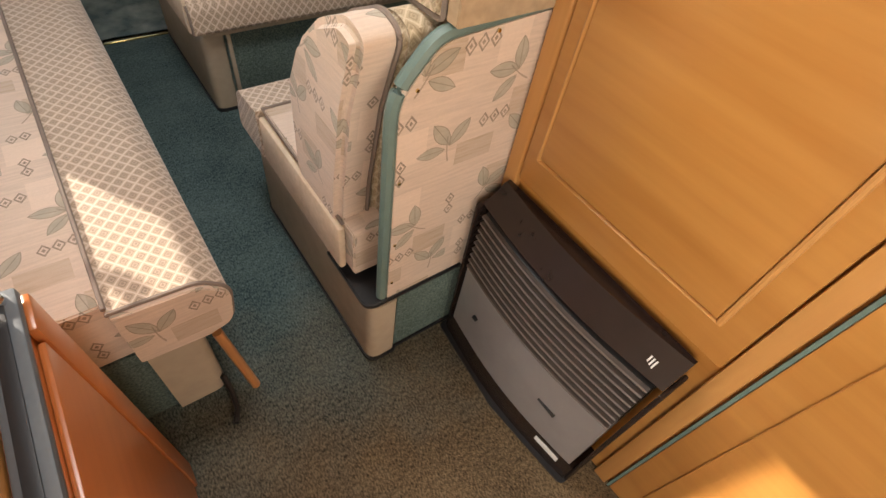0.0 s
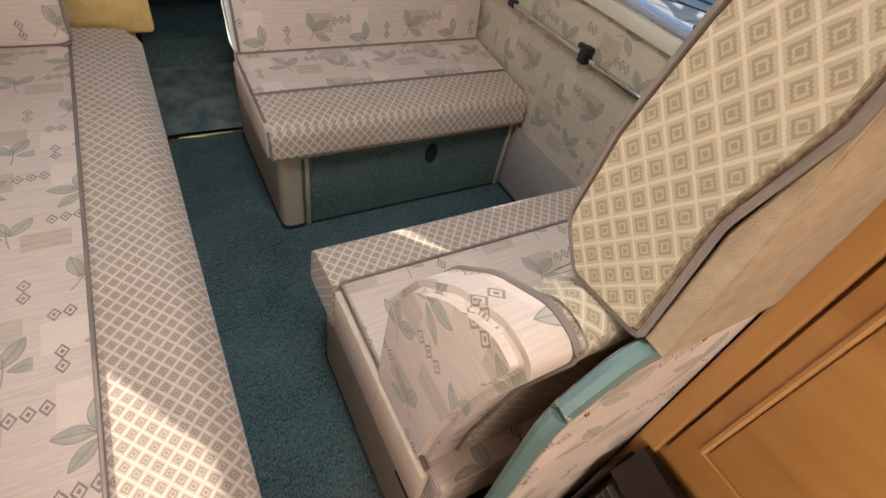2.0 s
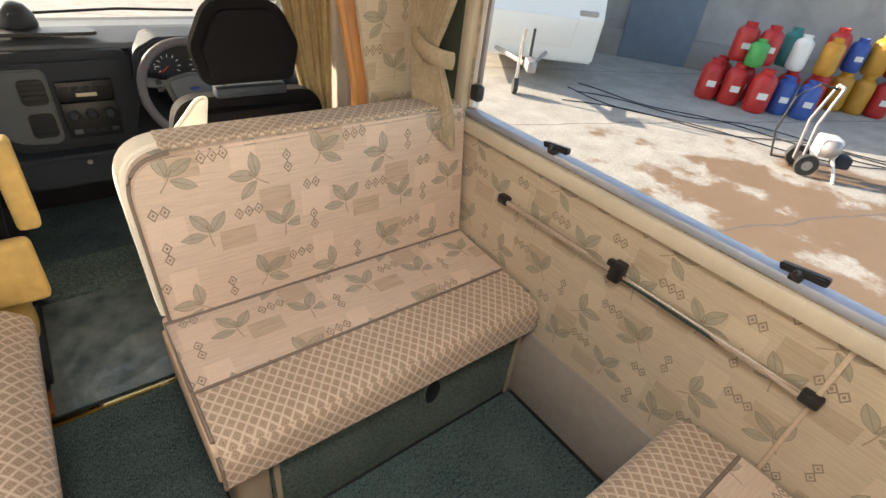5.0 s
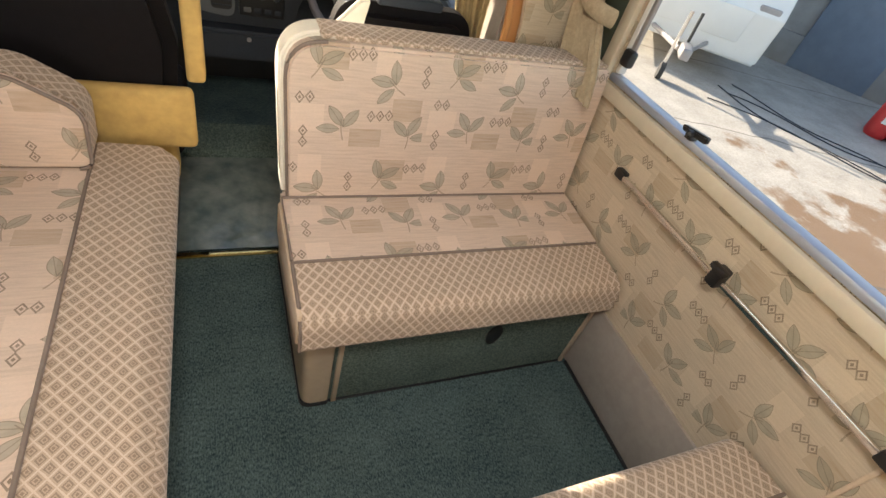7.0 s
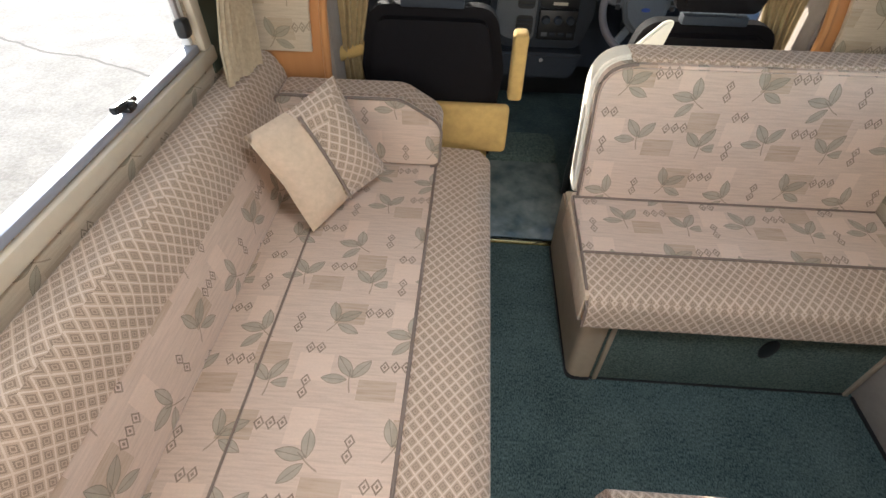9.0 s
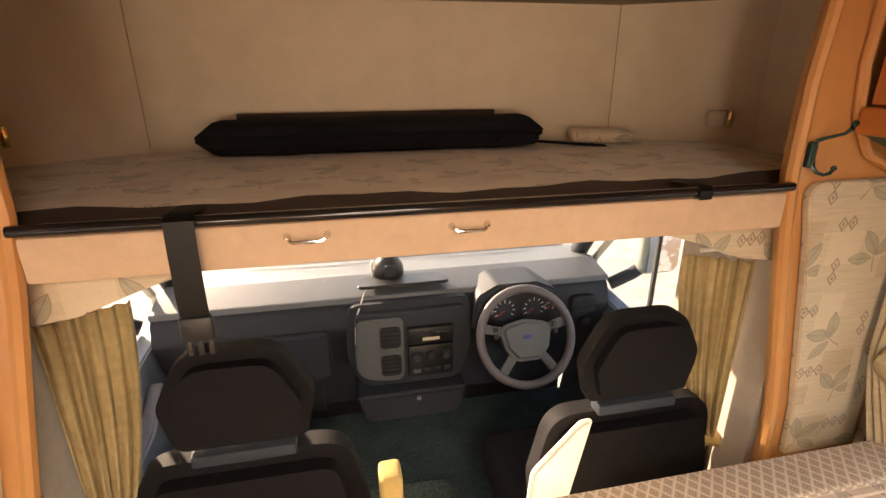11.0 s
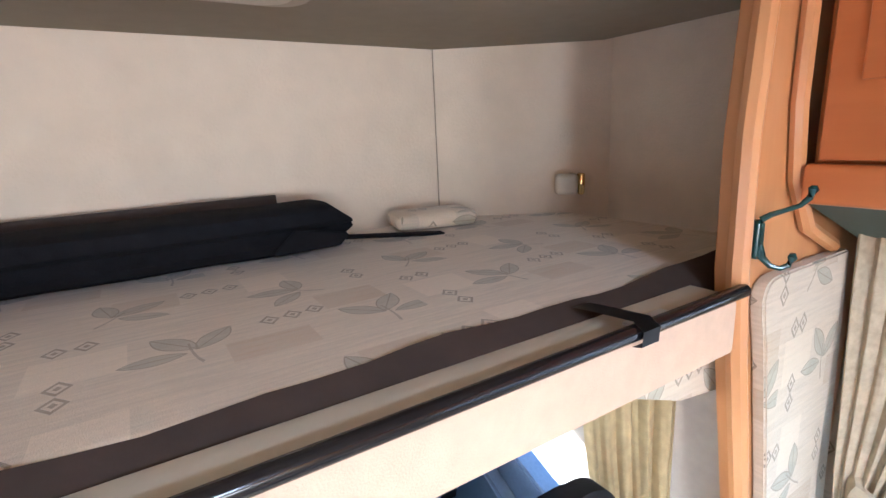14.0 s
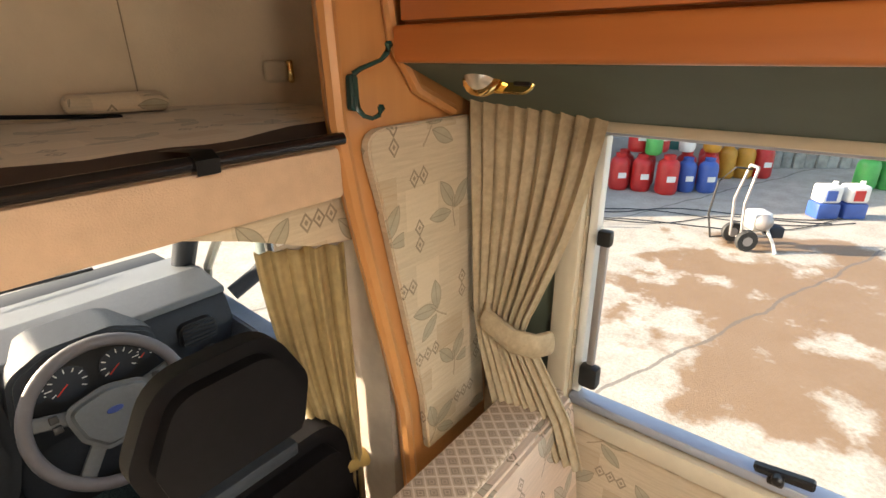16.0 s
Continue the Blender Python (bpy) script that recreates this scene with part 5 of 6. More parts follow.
def cab_seat(cx, name, wood_trim, dz):
    s = thing(name, (cx, 2.45, 0), "cab seat with black stretch cover and separate headrest", "car seat", "cab seats")
    part("back", prism(round_poly([(cx - 0.215, 0.42), (cx - 0.245, 0.68), (cx - 0.205, 0.885 + dz), (cx + 0.205, 0.885 + dz), (cx + 0.245, 0.68), (cx + 0.215, 0.42)], [0.05, 0.10, 0.08, 0.08, 0.10, 0.05], 6), "y", 2.315, 2.43, 0.035, 4), M_SEAT, s)
    part("lower_back", rbox(cx - 0.21, cx + 0.21, 2.325, 2.44, 0.22, 0.425, 0.03, 3), M_YELLOW if wood_trim else M_SEAT, s)
    part("seat_pad", rbox(cx - 0.23, cx + 0.23, 2.40, 2.88, 0.26, 0.40, 0.05, 4), M_SEAT, s)
    part("pedestal", rbox(cx - 0.18, cx + 0.18, 2.38, 2.80, -0.012, 0.262, 0.01), M_DARK, s)
    part("headrest", prism(round_poly([(cx - 0.125, 0.918 + dz), (cx - 0.148, 1.02 + dz), (cx - 0.09, 1.136 + dz), (cx + 0.09, 1.136 + dz), (cx + 0.148, 1.02 + dz), (cx + 0.125, 0.918 + dz)], [0.03, 0.06, 0.08, 0.08, 0.06, 0.03], 6), "y", 2.318, 2.400, 0.03, 4), M_SEAT, s, "rounded black headrest")
    for e in (-0.072, 0.072):
        part("headrest_rod", tube([(cx + e, 2.362, 0.85 + dz), (cx + e, 2.360, 0.935 + dz)], 0.006, 10), M_CHROME, s, "chrome headrest rod")
    part("collar_plate", rbox(cx - 0.10, cx + 0.10, 2.330, 2.372, 0.883 + dz, 0.910 + dz, 0.004), M_DASH, s)
    if wood_trim:
        part("upright_flap", rbox(cx + 0.262, cx + 0.310, 2.270, 2.335, 0.610, 0.835, 0.012, 3), M_YELLOW, s, "yellow velour side flap")
        part("lower_flap", rbox(cx - 0.22, cx + 0.275, 2.268, 2.314, 0.40, 0.585, 0.018, 3), M_YELLOW, s, "yellow velour lower back")
    else:
        part("pale_edge", prism(round_poly([(cx - 0.29, 0.45), (cx - 0.27, 0.76), (cx - 0.16, 0.905 + dz), (cx - 0.13, 0.905 + dz), (cx - 0.21, 0.45)], 0.04), "y", 2.295, 2.3145, 0.008, 3), M_EDGE, s, "pale grey edge of the seat back")
    return s


cab_seat(-0.128, "passenger_seat", True, 0.0)
cab_seat(0.748, "driver_seat", False, -0.02)

dash = thing("dashboard", (0.28, 3.3, 0.4), "grey moulded dashboard with centre console", "dashboard")
prof = round_poly([(3.58, 0.30), (3.58, 0.80), (3.36, 0.825), (3.20, 0.790), (3.17, 0.70), (3.25, 0.50), (3.27, 0.30)], [0, 0.02, 0.05, 0.05, 0.04, 0.05, 0], 6)
part("body", prism(prof, "x", -0.60, 1.17, 0.01), M_DASH, dash)
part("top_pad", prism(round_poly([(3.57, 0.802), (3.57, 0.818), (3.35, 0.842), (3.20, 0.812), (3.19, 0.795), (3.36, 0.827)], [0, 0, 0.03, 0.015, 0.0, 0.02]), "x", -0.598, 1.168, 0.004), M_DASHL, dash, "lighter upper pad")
cons = round_poly([(0.085, 0.80), (0.075, 0.58), (0.13, 0.44), (0.52, 0.44), (0.565, 0.60), (0.555, 0.80)], [0.05, 0.10, 0.08, 0.06, 0.08, 0.04], 6)
con = part("centre_console", prism(cons, "y", 3.125, 3.30, 0.03, 4), M_DASH, dash, "rounded centre console")
part("vent_pod", prism(round_poly([(0.115, 0.755), (0.10, 0.50), (0.29, 0.48), (0.29, 0.755)], [0.03, 0.12, 0.04, 0.03], 6), "y", 3.108, 3.1245, 0.006), M_DASHL, con)
for z0, z1 in ((0.635, 0.725), (0.515, 0.605)):
    v = part("air_vent", prism(round_poly([(0.200, z0), (0.278, z0), (0.278, z1), (0.200, z1)], 0.02), "y", 3.098, 3.1075, 0.003), M_BLACK, con, "black louvred air vent")
    for k in range(4):
        z = z0 + (z1 - z0) * (k + 1) / 5
        part("vane", rbox(0.205, 0.273, 3.092, 3.0975, z - 0.002, z + 0.002), M_DASH, v)
rad = part("radio", rbox(0.305, 0.480, 3.100, 3.1245, 0.640, 0.708, 0.004), M_BLACK, con, "black car radio")
part("display", rbox(0.360, 0.425, 3.0975, 3.0995, 0.655, 0.668), M_CREAM, rad, "pale lit display")
for k in range(5):
    part("button", rbox(0.318 + k * 0.032, 0.340 + k * 0.032, 3.0965, 3.0995, 0.682, 0.694, 0.001), M_DASH, rad)
cl = part("climate_panel", rbox(0.305, 0.480, 3.100, 3.1245, 0.500, 0.632, 0.004), M_BLACK, con, "heater control panel")
for k in range(3):
    part("rotary_knob", lathe([(0.020, 0), (0.020, 0.010), (0.014, 0.018)], (0.335 + k * 0.057, 3.0995, 0.590), (0, -1, 0), 16), M_DASH, cl)
for k in range(4):
    part("button", rbox(0.322 + k * 0.040, 0.350 + k * 0.040, 3.0955, 3.0995, 0.515, 0.535, 0.002), M_DASHL if k == 0 else M_DASH, cl)
part("lower_tray", prism(round_poly([(0.10, 0.435), (0.13, 0.31), (0.50, 0.31), (0.54, 0.435)], [0.02, 0.05, 0.05, 0.02]), "y", 3.09, 3.26, 0.02, 3), M_DASH, dash, "lower console tray")
part("tray_lock", lathe([(0.010, 0), (0.008, 0.004)], (0.34, 3.0895, 0.405), (0, -1, 0), 12), M_SILVER, dash)
part("coin_tray", prism(round_poly([(0.12, 3.20), (0.50, 3.20), (0.46, 3.30), (0.16, 3.30)], 0.03), "z", 0.840, 0.852, 0.004), M_BLACK, dash, "dark recessed tray in the dash top")
gl = part("glove_box", prism(round_poly([(-0.50, 0.50), (0.02, 0.50), (0.02, 0.70), (-0.50, 0.70)], 0.03), "y", 3.150, 3.20, 0.012), M_DASH, dash, "glove box lid")
part("glove_recess", rbox(-0.42, -0.02, 3.142, 3.1495, 0.36, 0.46, 0.01), M_BLACK, dash, "dark open shelf")
part("air_vent", prism(round_poly([(0.985, 0.665), (1.105, 0.665), (1.105, 0.745), (0.985, 0.745)], 0.035), "y", 3.155, 3.19, 0.006), M_BLACK, dash, "black oval air vent")
for k in range(5):
    part("vane", rbox(0.995, 1.095, 3.149, 3.1545, 0.676 + k * 0.013, 0.680 + k * 0.013), M_DASH, dash)
part("light_switch", lathe([(0.022, 0), (0.022, 0.010), (0.012, 0.016)], (1.075, 3.185, 0.615), (0, -1, 0), 16), M_BLACK, dash)
clus = part("instrument_binnacle", prism(round_poly([(0.555, 0.66), (0.575, 0.80), (0.66, 0.845), (0.82, 0.845), (0.915, 0.80), (0.935, 0.66)], [0.02, 0.06, 0.05, 0.05, 0.06, 0.02]), "y", 3.12, 3.30, 0.012), M_DASH, dash, "hooded instrument binnacle")
part("cluster_face", prism(round_poly([(0.585, 0.675), (0.60, 0.785), (0.67, 0.822), (0.81, 0.822), (0.89, 0.785), (0.905, 0.675)], [0.02, 0.05, 0.04, 0.04, 0.05, 0.02]), "y", 3.113, 3.1195, 0.002), M_BLACK, clus)
for gx, gr in ((0.685, 0.048), (0.805, 0.048), (0.60 + 0.02, 0.022), (0.87, 0.022)):
    gface = part("dial_face", lathe([(gr, 0), (gr, 0.002), (gr * 0.9, 0.0025)], (gx, 3.1125, 0.742), (0, -1, 0), 24), M_DASH, clus)
    for k in range(9):
        a = radians(210 - k * 30)
        part("tick", turned(rbox(-gr * 0.12, gr * 0.12, -0.0006, 0.0006, -0.0012, 0.0012), Matrix.Translation((gx + math.cos(a) * gr * 0.8, 3.1095, 0.742 + math.sin(a) * gr * 0.8)) @ pose(0, 0, 0, 0, -math.degrees(a), 0)), M_WHITE, gface)
    part("needle", turned(rbox(0, gr * 0.75, -0.0006, 0.0006, -0.0015, 0.0015), Matrix.Translation((gx, 3.1085, 0.742)) @ pose(0, 0, 0, 0, 140, 0)), M_RED, gface, "red needle")

wheel = thing("steering_wheel", (0.745, 3.02, 0.66), "grey leather steering wheel with padded centre", "steering wheel")
wm = Matrix.Translation((0.745, 3.02, 0.672)) @ pose(0, 0, 0, 64, 0, 0)
ring = [tuple(wm @ Vector((math.cos(a) * 0.180, math.sin(a) * 0.180, 0))) for a in [2 * math.pi * k / 48 for k in range(49)]]
part("rim", tube(ring, 0.0165, 12, caps=False), M_LEATHER, wheel)
hub = prism(round_poly([(-0.105, 0.045), (-0.085, -0.045), (-0.045, -0.090), (0.045, -0.090), (0.085, -0.045), (0.105, 0.045), (0.0, 0.068)], [0.04, 0.03, 0.03, 0.03, 0.03, 0.04, 0.1], 6), "z", -0.030, 0.018, 0.016, 3)
part("hub", turned(hub, wm), M_DASHL, wheel, "padded grey hub")
part("badge", turned(lathe([(0.011, 0.018), (0.010, 0.0205)], (0, 0, 0)), wm @ Matrix.Diagonal((1.8, 0.8, 1, 1))), M_BADGE, wheel, "small blue oval badge")
for a in (15, 165, 232, 308):
    sp = rbox(0.075, 0.175, -0.018, 0.018, -0.022, -0.004, 0.006)
    part("spoke", turned(sp, wm @ pose(0, 0, 0, 0, 0, a)), M_DASHL, wheel)
for sx in (-1, 1):
    for k in range(2):
        part("thumb_button", turned(rbox(sx * 0.118 - 0.010, sx * 0.118 + 0.010, 0.000 + k * 0.026, 0.020 + k * 0.026, -0.004, 0.004, 0.003), wm), M_BLACK, wheel)
part("column", tube([tuple(wm @ Vector((0, -0.01, -0.03))), tuple(wm @ Vector((0, -0.04, -0.20)))], 0.045, 14), M_DASH, wheel)
keys = thing("key_bunch", (0.83, 3.06, 0.58), "bunch of keys hanging from the ignition", "keys")
part("ring", tube([(0.832 + 0.012 * math.cos(a), 3.05, 0.585 + 0.012 * math.sin(a)) for a in [2 * math.pi * k / 12 for k in range(13)]], 0.0015, 6, caps=False), M_CHROME, keys)
for k in range(3):
    part("key", turned(rbox(-0.007, 0.007, -0.001, 0.001, -0.045, 0.0, 0.001), pose(0.832, 3.047 - 0.004 * k, 0.575, 0, -14 + 14 * k, 10)), M_CHROME, keys)
pod = thing("camera_pod", (0.265, 3.22, 0.85), "dark domed gadget with a cable on the dash top", "gadget")
part("dome", lathe([(0.058, 0), (0.062, 0.020), (0.056, 0.055), (0.035, 0.085), (0.01, 0.095)], (0.262, 3.33, 0.838), (0, -0.1, 1), 20), M_BLACK, pod)
part("lens_face", prism(round_poly([(0.238, 0.858), (0.286, 0.858), (0.280, 0.905), (0.244, 0.905)], 0.012), "y", 3.262, 3.275, 0.003), M_DASH, pod)
part("stem", tube([(0.20, 3.32, 0.84), (0.193, 3.30, 0.90), (0.200, 3.30, 0.915)], 0.006, 8), M_WHITE, pod)
part("cable", tube([(0.20, 3.30, 0.845), (0.155, 3.19, 0.835), (0.115, 3.13, 0.75), (0.11, 3.12, 0.66)], 0.0028, 6), M_WHITE, pod, "thin white cable")

# cab shell: doors, pillars, windscreen
for side in (1, -1):
    ix = 0.285 + side * 0.895
    s = lambda a, c: (min(ix + side * a, ix + side * c), max(ix + side * a, ix + side * c))
    dpanel = thing("cab_door", (ix, 2.95, 0), "cab door with grey-blue moulded trim and clear window", "door", "cab doors", "structure")
    part("door_trim", prism(round_poly([(2.30, -0.12), (2.30, 0.58), (2.85, 0.60), (3.05, 0.68), (3.40, 0.70), (3.60, -0.12)], [0, 0.01, 0.08, 0.08, 0.01, 0], 5), "x", *s(0.0, 0.07), 0.012), M_DASHB, dpanel, "blue-grey moulded door trim")
    part("armrest", prism(round_poly([(2.45, 0.42), (2.45, 0.49), (2.95, 0.51), (3.12, 0.60), (3.14, 0.53), (3.0, 0.42)], 0.02), "x", *s(-0.055, -0.001), 0.010), M_DASHB, dpanel, "grip armrest with switches")
    for k in range(2):
        part("window_switch", rbox(*s(-0.045, -0.020), 2.78 + k * 0.05, 2.82 + k * 0.05, 0.505, 0.512, 0.002), M_BLACK, dpanel)
    part("window_frame", tube([(ix + side * 0.045, 2.30, 1.31), (ix + side * 0.045, 2.98, 1.31), (ix + side * 0.045, 3.42, 0.80), (ix + side * 0.045, 3.44, 0.66)], 0.016, 8), M_EDGE, dpanel, "pale door window frame")
    part("quarter_bar", rbox(*s(0.036, 0.052), 2.975, 2.992, 0.60, 1.31, 0.004), M_RUBBER, dpanel, "dark quarter-light bar")
    gp = part("pane", prism([(2.30, 0.55), (2.30, 1.31), (2.98, 1.31), (3.42, 0.80), (3.42, 0.65)], "x", *s(0.042, 0.046)), M_GLASS, dpanel, "clear side glass", smooth=False)
    gp.visible_shadow = False
    solo("cab_pillar", tube([(ix - side * 0.0, 3.60, 0.70), (ix - side * 0.02, 3.48, 0.80), (ix - side * 0.075, 3.05, 1.31)], 0.040, 10), M_DASH, "dark grey trim of the windscreen pillar", "pillar", "structure")
    mir = thing("door_mirror", (ix + side * 0.22, 3.22, 0.85), "grey-green door mirror on a dark arm", "mirror", "door mirrors")
    part("arm", tube([(ix + side * 0.06, 3.30, 0.72), (ix + side * 0.15, 3.28, 0.77), (ix + side * 0.22, 3.26, 0.83)], 0.028, 10), M_DASH, mir)
    part("housing", rbox(*s(0.155, 0.335), 3.215, 3.30, 0.78, 1.07, 0.035, 4), M_MIRRORSHELL, mir)
    part("mirror_glass", rbox(*s(0.172, 0.318), 3.209, 3.2145, 0.80, 1.05, 0.002), M_MIRROR, mir, "mirror glass")
    # curtain by the cab door
    cc = thing("cab_curtain", (0.285 + side * 0.72, 2.42, 0.5), "olive gathered curtain tied beside the cab door", "curtain", "cab curtains")
    cx = 0.285 + side * 0.60
    part("cloth", drape(((cx, 2.44, 0), (cx + side * 0.125, 2.36, 0)), 0.30, 1.215, 5, 0.014, 0.72, 0.42, 0.65, (-side * 0.5, -0.85, 0), 1.0), M_CABCURT, cc)
    part("tie_back", tube([(cx + side * 0.055, 2.395, 0.725), (cx + side * 0.095, 2.365, 0.720), (cx + side * 0.140, 2.36, 0.710)], 0.024, 10), M_YELLOW, cc, "yellowish tie-back")
    part("hook", tube([(cx + side * 0.03, 2.42, 1.222), (cx + side * 0.06, 2.40, 1.232), (cx + side * 0.10, 2.40, 1.215)], 0.006, 8), M_WHITE, cc)
    val = [(0.285 + side * 0.635, 1.337), (0.285 + side * 0.38, 1.337), (0.285 + side * 0.50, 1.30), (0.285 + side * 0.60, 1.262), (0.285 + side * 0.72, 1.245), (0.285 + side * 0.72, 1.337)]
    solo("cab_valance", prism([val[1], val[2], val[3], val[4], val[5]], "y", 2.272, 2.286), M_LEAF2, "leaf-patterned cloth valance above the cab side", "valance", "structure", smooth=False)

solo("cab_bulkhead", rbox(-0.62, 1.18, 3.585, 3.620, -0.12, 0.795), M_DARK, "dark felt-covered front bulkhead of the cab", "bulkhead", "structure", smooth=False)
ws = thing("windscreen", (0.285, 3.3, 0.8), "clear curved windscreen with wipers", "window", kind="structure")
wp = part("pane", prism([(3.60, 0.80), (3.605, 0.80), (3.005, 1.335), (3.0, 1.335)], "x", -0.60, 1.17), M_GLASS, ws, "", False)
wp.visible_shadow = False
part("header", rbox(-0.56, 1.13, 2.98, 3.03, 1.30, 1.36, 0.01), M_DASH, ws)
part("scuttle", rbox(-0.60, 1.17, 3.60, 3.75, 0.66, 0.795, 0.01), M_RUBBER, ws)
for x0, x1 in ((-0.35, 0.28), (0.32, 0.92)):
    w = part("wiper", tube([(x0, 3.60, 0.842), ((x0 + x1) / 2, 3.595, 0.858), (x1, 3.59, 0.852)], 0.006, 6), M_RUBBER, ws, "black wiper")
rv = thing("rear_view_mirror", (0.30, 3.0, 1.29), "interior mirror with a pale frame under the header", "mirror")
part("shell", rbox(0.20, 0.40, 3.00, 3.02, 1.255, 1.305, 0.012, 3), M_CREAM, rv)
part("glass", rbox(0.208, 0.392, 2.9955, 2.9995, 1.262, 1.298, 0.001), M_MIRROR, rv)
sheet = thing("plastic_floor_cover", (0.28, 2.5, 0), "crumpled clear plastic sheet covering the cab step", "floor cover")
bm = bmesh.new()
N = 46
gv = [[bm.verts.new((0.04 + 0.42 * i / N, 2.240 + 0.56 * j / N, 0.004 + 0.012 * max(0.0, noise.ridged_multi_fractal(Vector((i * 0.16, j * 0.11, 3.1)), 0.8, 2.1, 4, 0.9, 2.0) * 0.35 - 0.1))) for j in range(N + 1)] for i in range(N + 1)]
for i in range(N):
    for j in range(N):
        bm.faces.new((gv[i][j], gv[i + 1][j], gv[i + 1][j + 1], gv[i][j + 1]))
part("sheet", bm, M_PLASTIC, sheet)
part("carpet_pad", prism(round_poly([(0.05, 2.805), (0.46, 2.805), (0.46, 3.05), (0.05, 3.05)], 0.06), "z", -0.0115, 0.03, 0.012), M_BASECARPET, sheet, "raised carpet pad")
solo("brown_mat_piece", rbox(0.015, 0.10, 2.26, 2.36, -0.0115, 0.004, 0.004), M_WOODR, "reddish brown scrap of board by the step", "board")
lever = thing("handbrake", (0.44, 2.62, 0.0), "black handbrake lever beside the driver seat", "lever")
part("stem", tube([(0.47, 2.55, 0.02), (0.455, 2.50, 0.18), (0.45, 2.44, 0.33)], 0.018, 10), M_BLACK, lever)
part("grip", tube([(0.45, 2.46, 0.30), (0.448, 2.40, 0.42)], 0.024, 10), M_BLACK, lever)

# ---- outside ----
GZ = -0.632
solo("ground", rbox(-400, 400, -400, 400, GZ - 0.2, GZ), M_CONCRETE, "sunlit stained concrete yard", "ground", "structure", smooth=False)
U = Vector((0.6, -0.8, 0))
NV = Vector((0.8, 0.6, 0))


def yard(n, u, z=0.0):
    """A place in the yard, by its distance from the van across and along the workshop wall."""
    return NV * n + U * u + Vector((0, 0, GZ + z))


YM = Matrix(((U.x, NV.x, 0, 0), (U.y, NV.y, 0, 0), (0, 0, 1, GZ), (0, 0, 0, 1)))
shop = thing("workshop_wall", tuple(yard(11.8, 0)), "grey rendered workshop wall with a darker plinth", "building", kind="structure")
part("wall", turned(rbox(-22, 16, 11.8, 12.2, 0.0, 2.4), YM), M_RENDER, shop)
part("plinth", turned(rbox(-22, 16, 11.72, 11.8, 0.0, 0.5, 0.01), YM), M_CONCRETE2, shop)
part("coping", turned(rbox(-22, 16, 11.65, 12.3, 2.4, 2.5, 0.02), YM), M_CONCRETE2, shop)
part("door", turned(rbox(0.2, 1.5, 11.70, 11.79, 0.0, 2.1, 0.01), YM), M_BLUEGREY, shop, "blue-grey workshop door")
for k in range(8):
    a = 4.9 + k * 0.22
    solo("fence_panel", turned(rbox(a, a + 0.19, 11.1 + 0.03 * (k % 2), 11.15 + 0.03 * (k % 2), 0.0, 1.5 + 0.05 * ((k * 7) % 3), 0.006), YM), M_FENCE, "weathered grey sheet leaning by the wall", "panel", group="leaning sheets")


def bottle(n, u, z, r, h, m, shade):
    g = thing("gas_bottle", tuple(yard(n, u, z)), shade + " painted steel gas bottle", "gas bottle", "gas bottles")
    c = Vector(yard(n, u, z))
    part("body", lathe([(r * 0.8, 0), (r * 0.98, 0.04), (r, 0.08), (r, h * 0.72), (r * 0.9, h * 0.82), (r * 0.55, h * 0.90), (r * 0.2, h * 0.92)], tuple(c), (0, 0, 1), 16), m, g)
    part("collar", lathe([(r * 0.5, h * 0.86), (r * 0.55, h), (r * 0.50, h), (r * 0.45, h * 0.88)], tuple(c), (0, 0, 1), 14), m, g)
    part("label", turned(rbox(-r * 0.4, r * 0.4, -r * 1.02, -r * 0.97, h * 0.35, h * 0.5), Matrix.Translation(c) @ pose(0, 0, 0, 0, 0, -53)), M_WHITE, g) if shade in ("blue", "red") else None


R, B, Y, G, W = (M_GRED, "red"), (M_GBLUE, "blue"), (M_GYEL, "orange-yellow"), (M_GGRN, "green"), (M_WHITE, "white")
for u, n, z, (m, s), r, h in (
    (-2.75, 9.6, 0, R, .16, .6), (-2.42, 9.5, 0, R, .16, .6), (-2.08, 9.3, 0, R, .17, .62), (-2.6, 9.9, 0.0, R, .16, .6), (-2.25, 9.85, 0.0, R, .16, .6),
    (-2.45, 9.75, .60, R, .16, .55), (-2.12, 9.72, .60, R, .16, .55), (-2.30, 9.45, .60, G, .13, .38), (-1.72, 9.45, 0, B, .15, .55), (-1.40, 9.40, 0, B, .15, .55),
    (-1.62, 9.75, .0, R, .16, .6), (-1.25, 9.75, 0, R, .16, .6), (-1.66, 9.72, .60, W, .13, .5), (-1.26, 9.70, .60, Y, .14, .52), (-1.75, 9.95, .60, (M_GTEAL, "teal"), .14, .55),
    (-0.55, 10.4, 0, R, .16, .6), (-0.22, 10.4, 0, Y, .16, .6), (0.10, 10.4, 0, Y, .16, .6), (0.43, 10.4, 0, R, .16, .6), (-0.55, 10.45, .6, R, .16, .6), (-0.22, 10.45, .6, B, .14, .5),
    (0.10, 10.45, .6, Y, .16, .6), (0.43, 10.45, .6, R, .16, .6), (2.55, 9.6, 0, G, .16, .55), (2.9, 9.6, 0, G, .16, .55), (2.55, 9.6, .55, G, .16, .5), (2.9, 9.6, .55, G, .16, .5), (2.55, 9.65, 1.05, R, .16, .5), (2.9, 9.65, 1.05, R, .16, .5),
):
    bottle(n, u + (4.3 if u < -1 else 3.9 if u < 1 else 3.0), z, r, h, m, s)
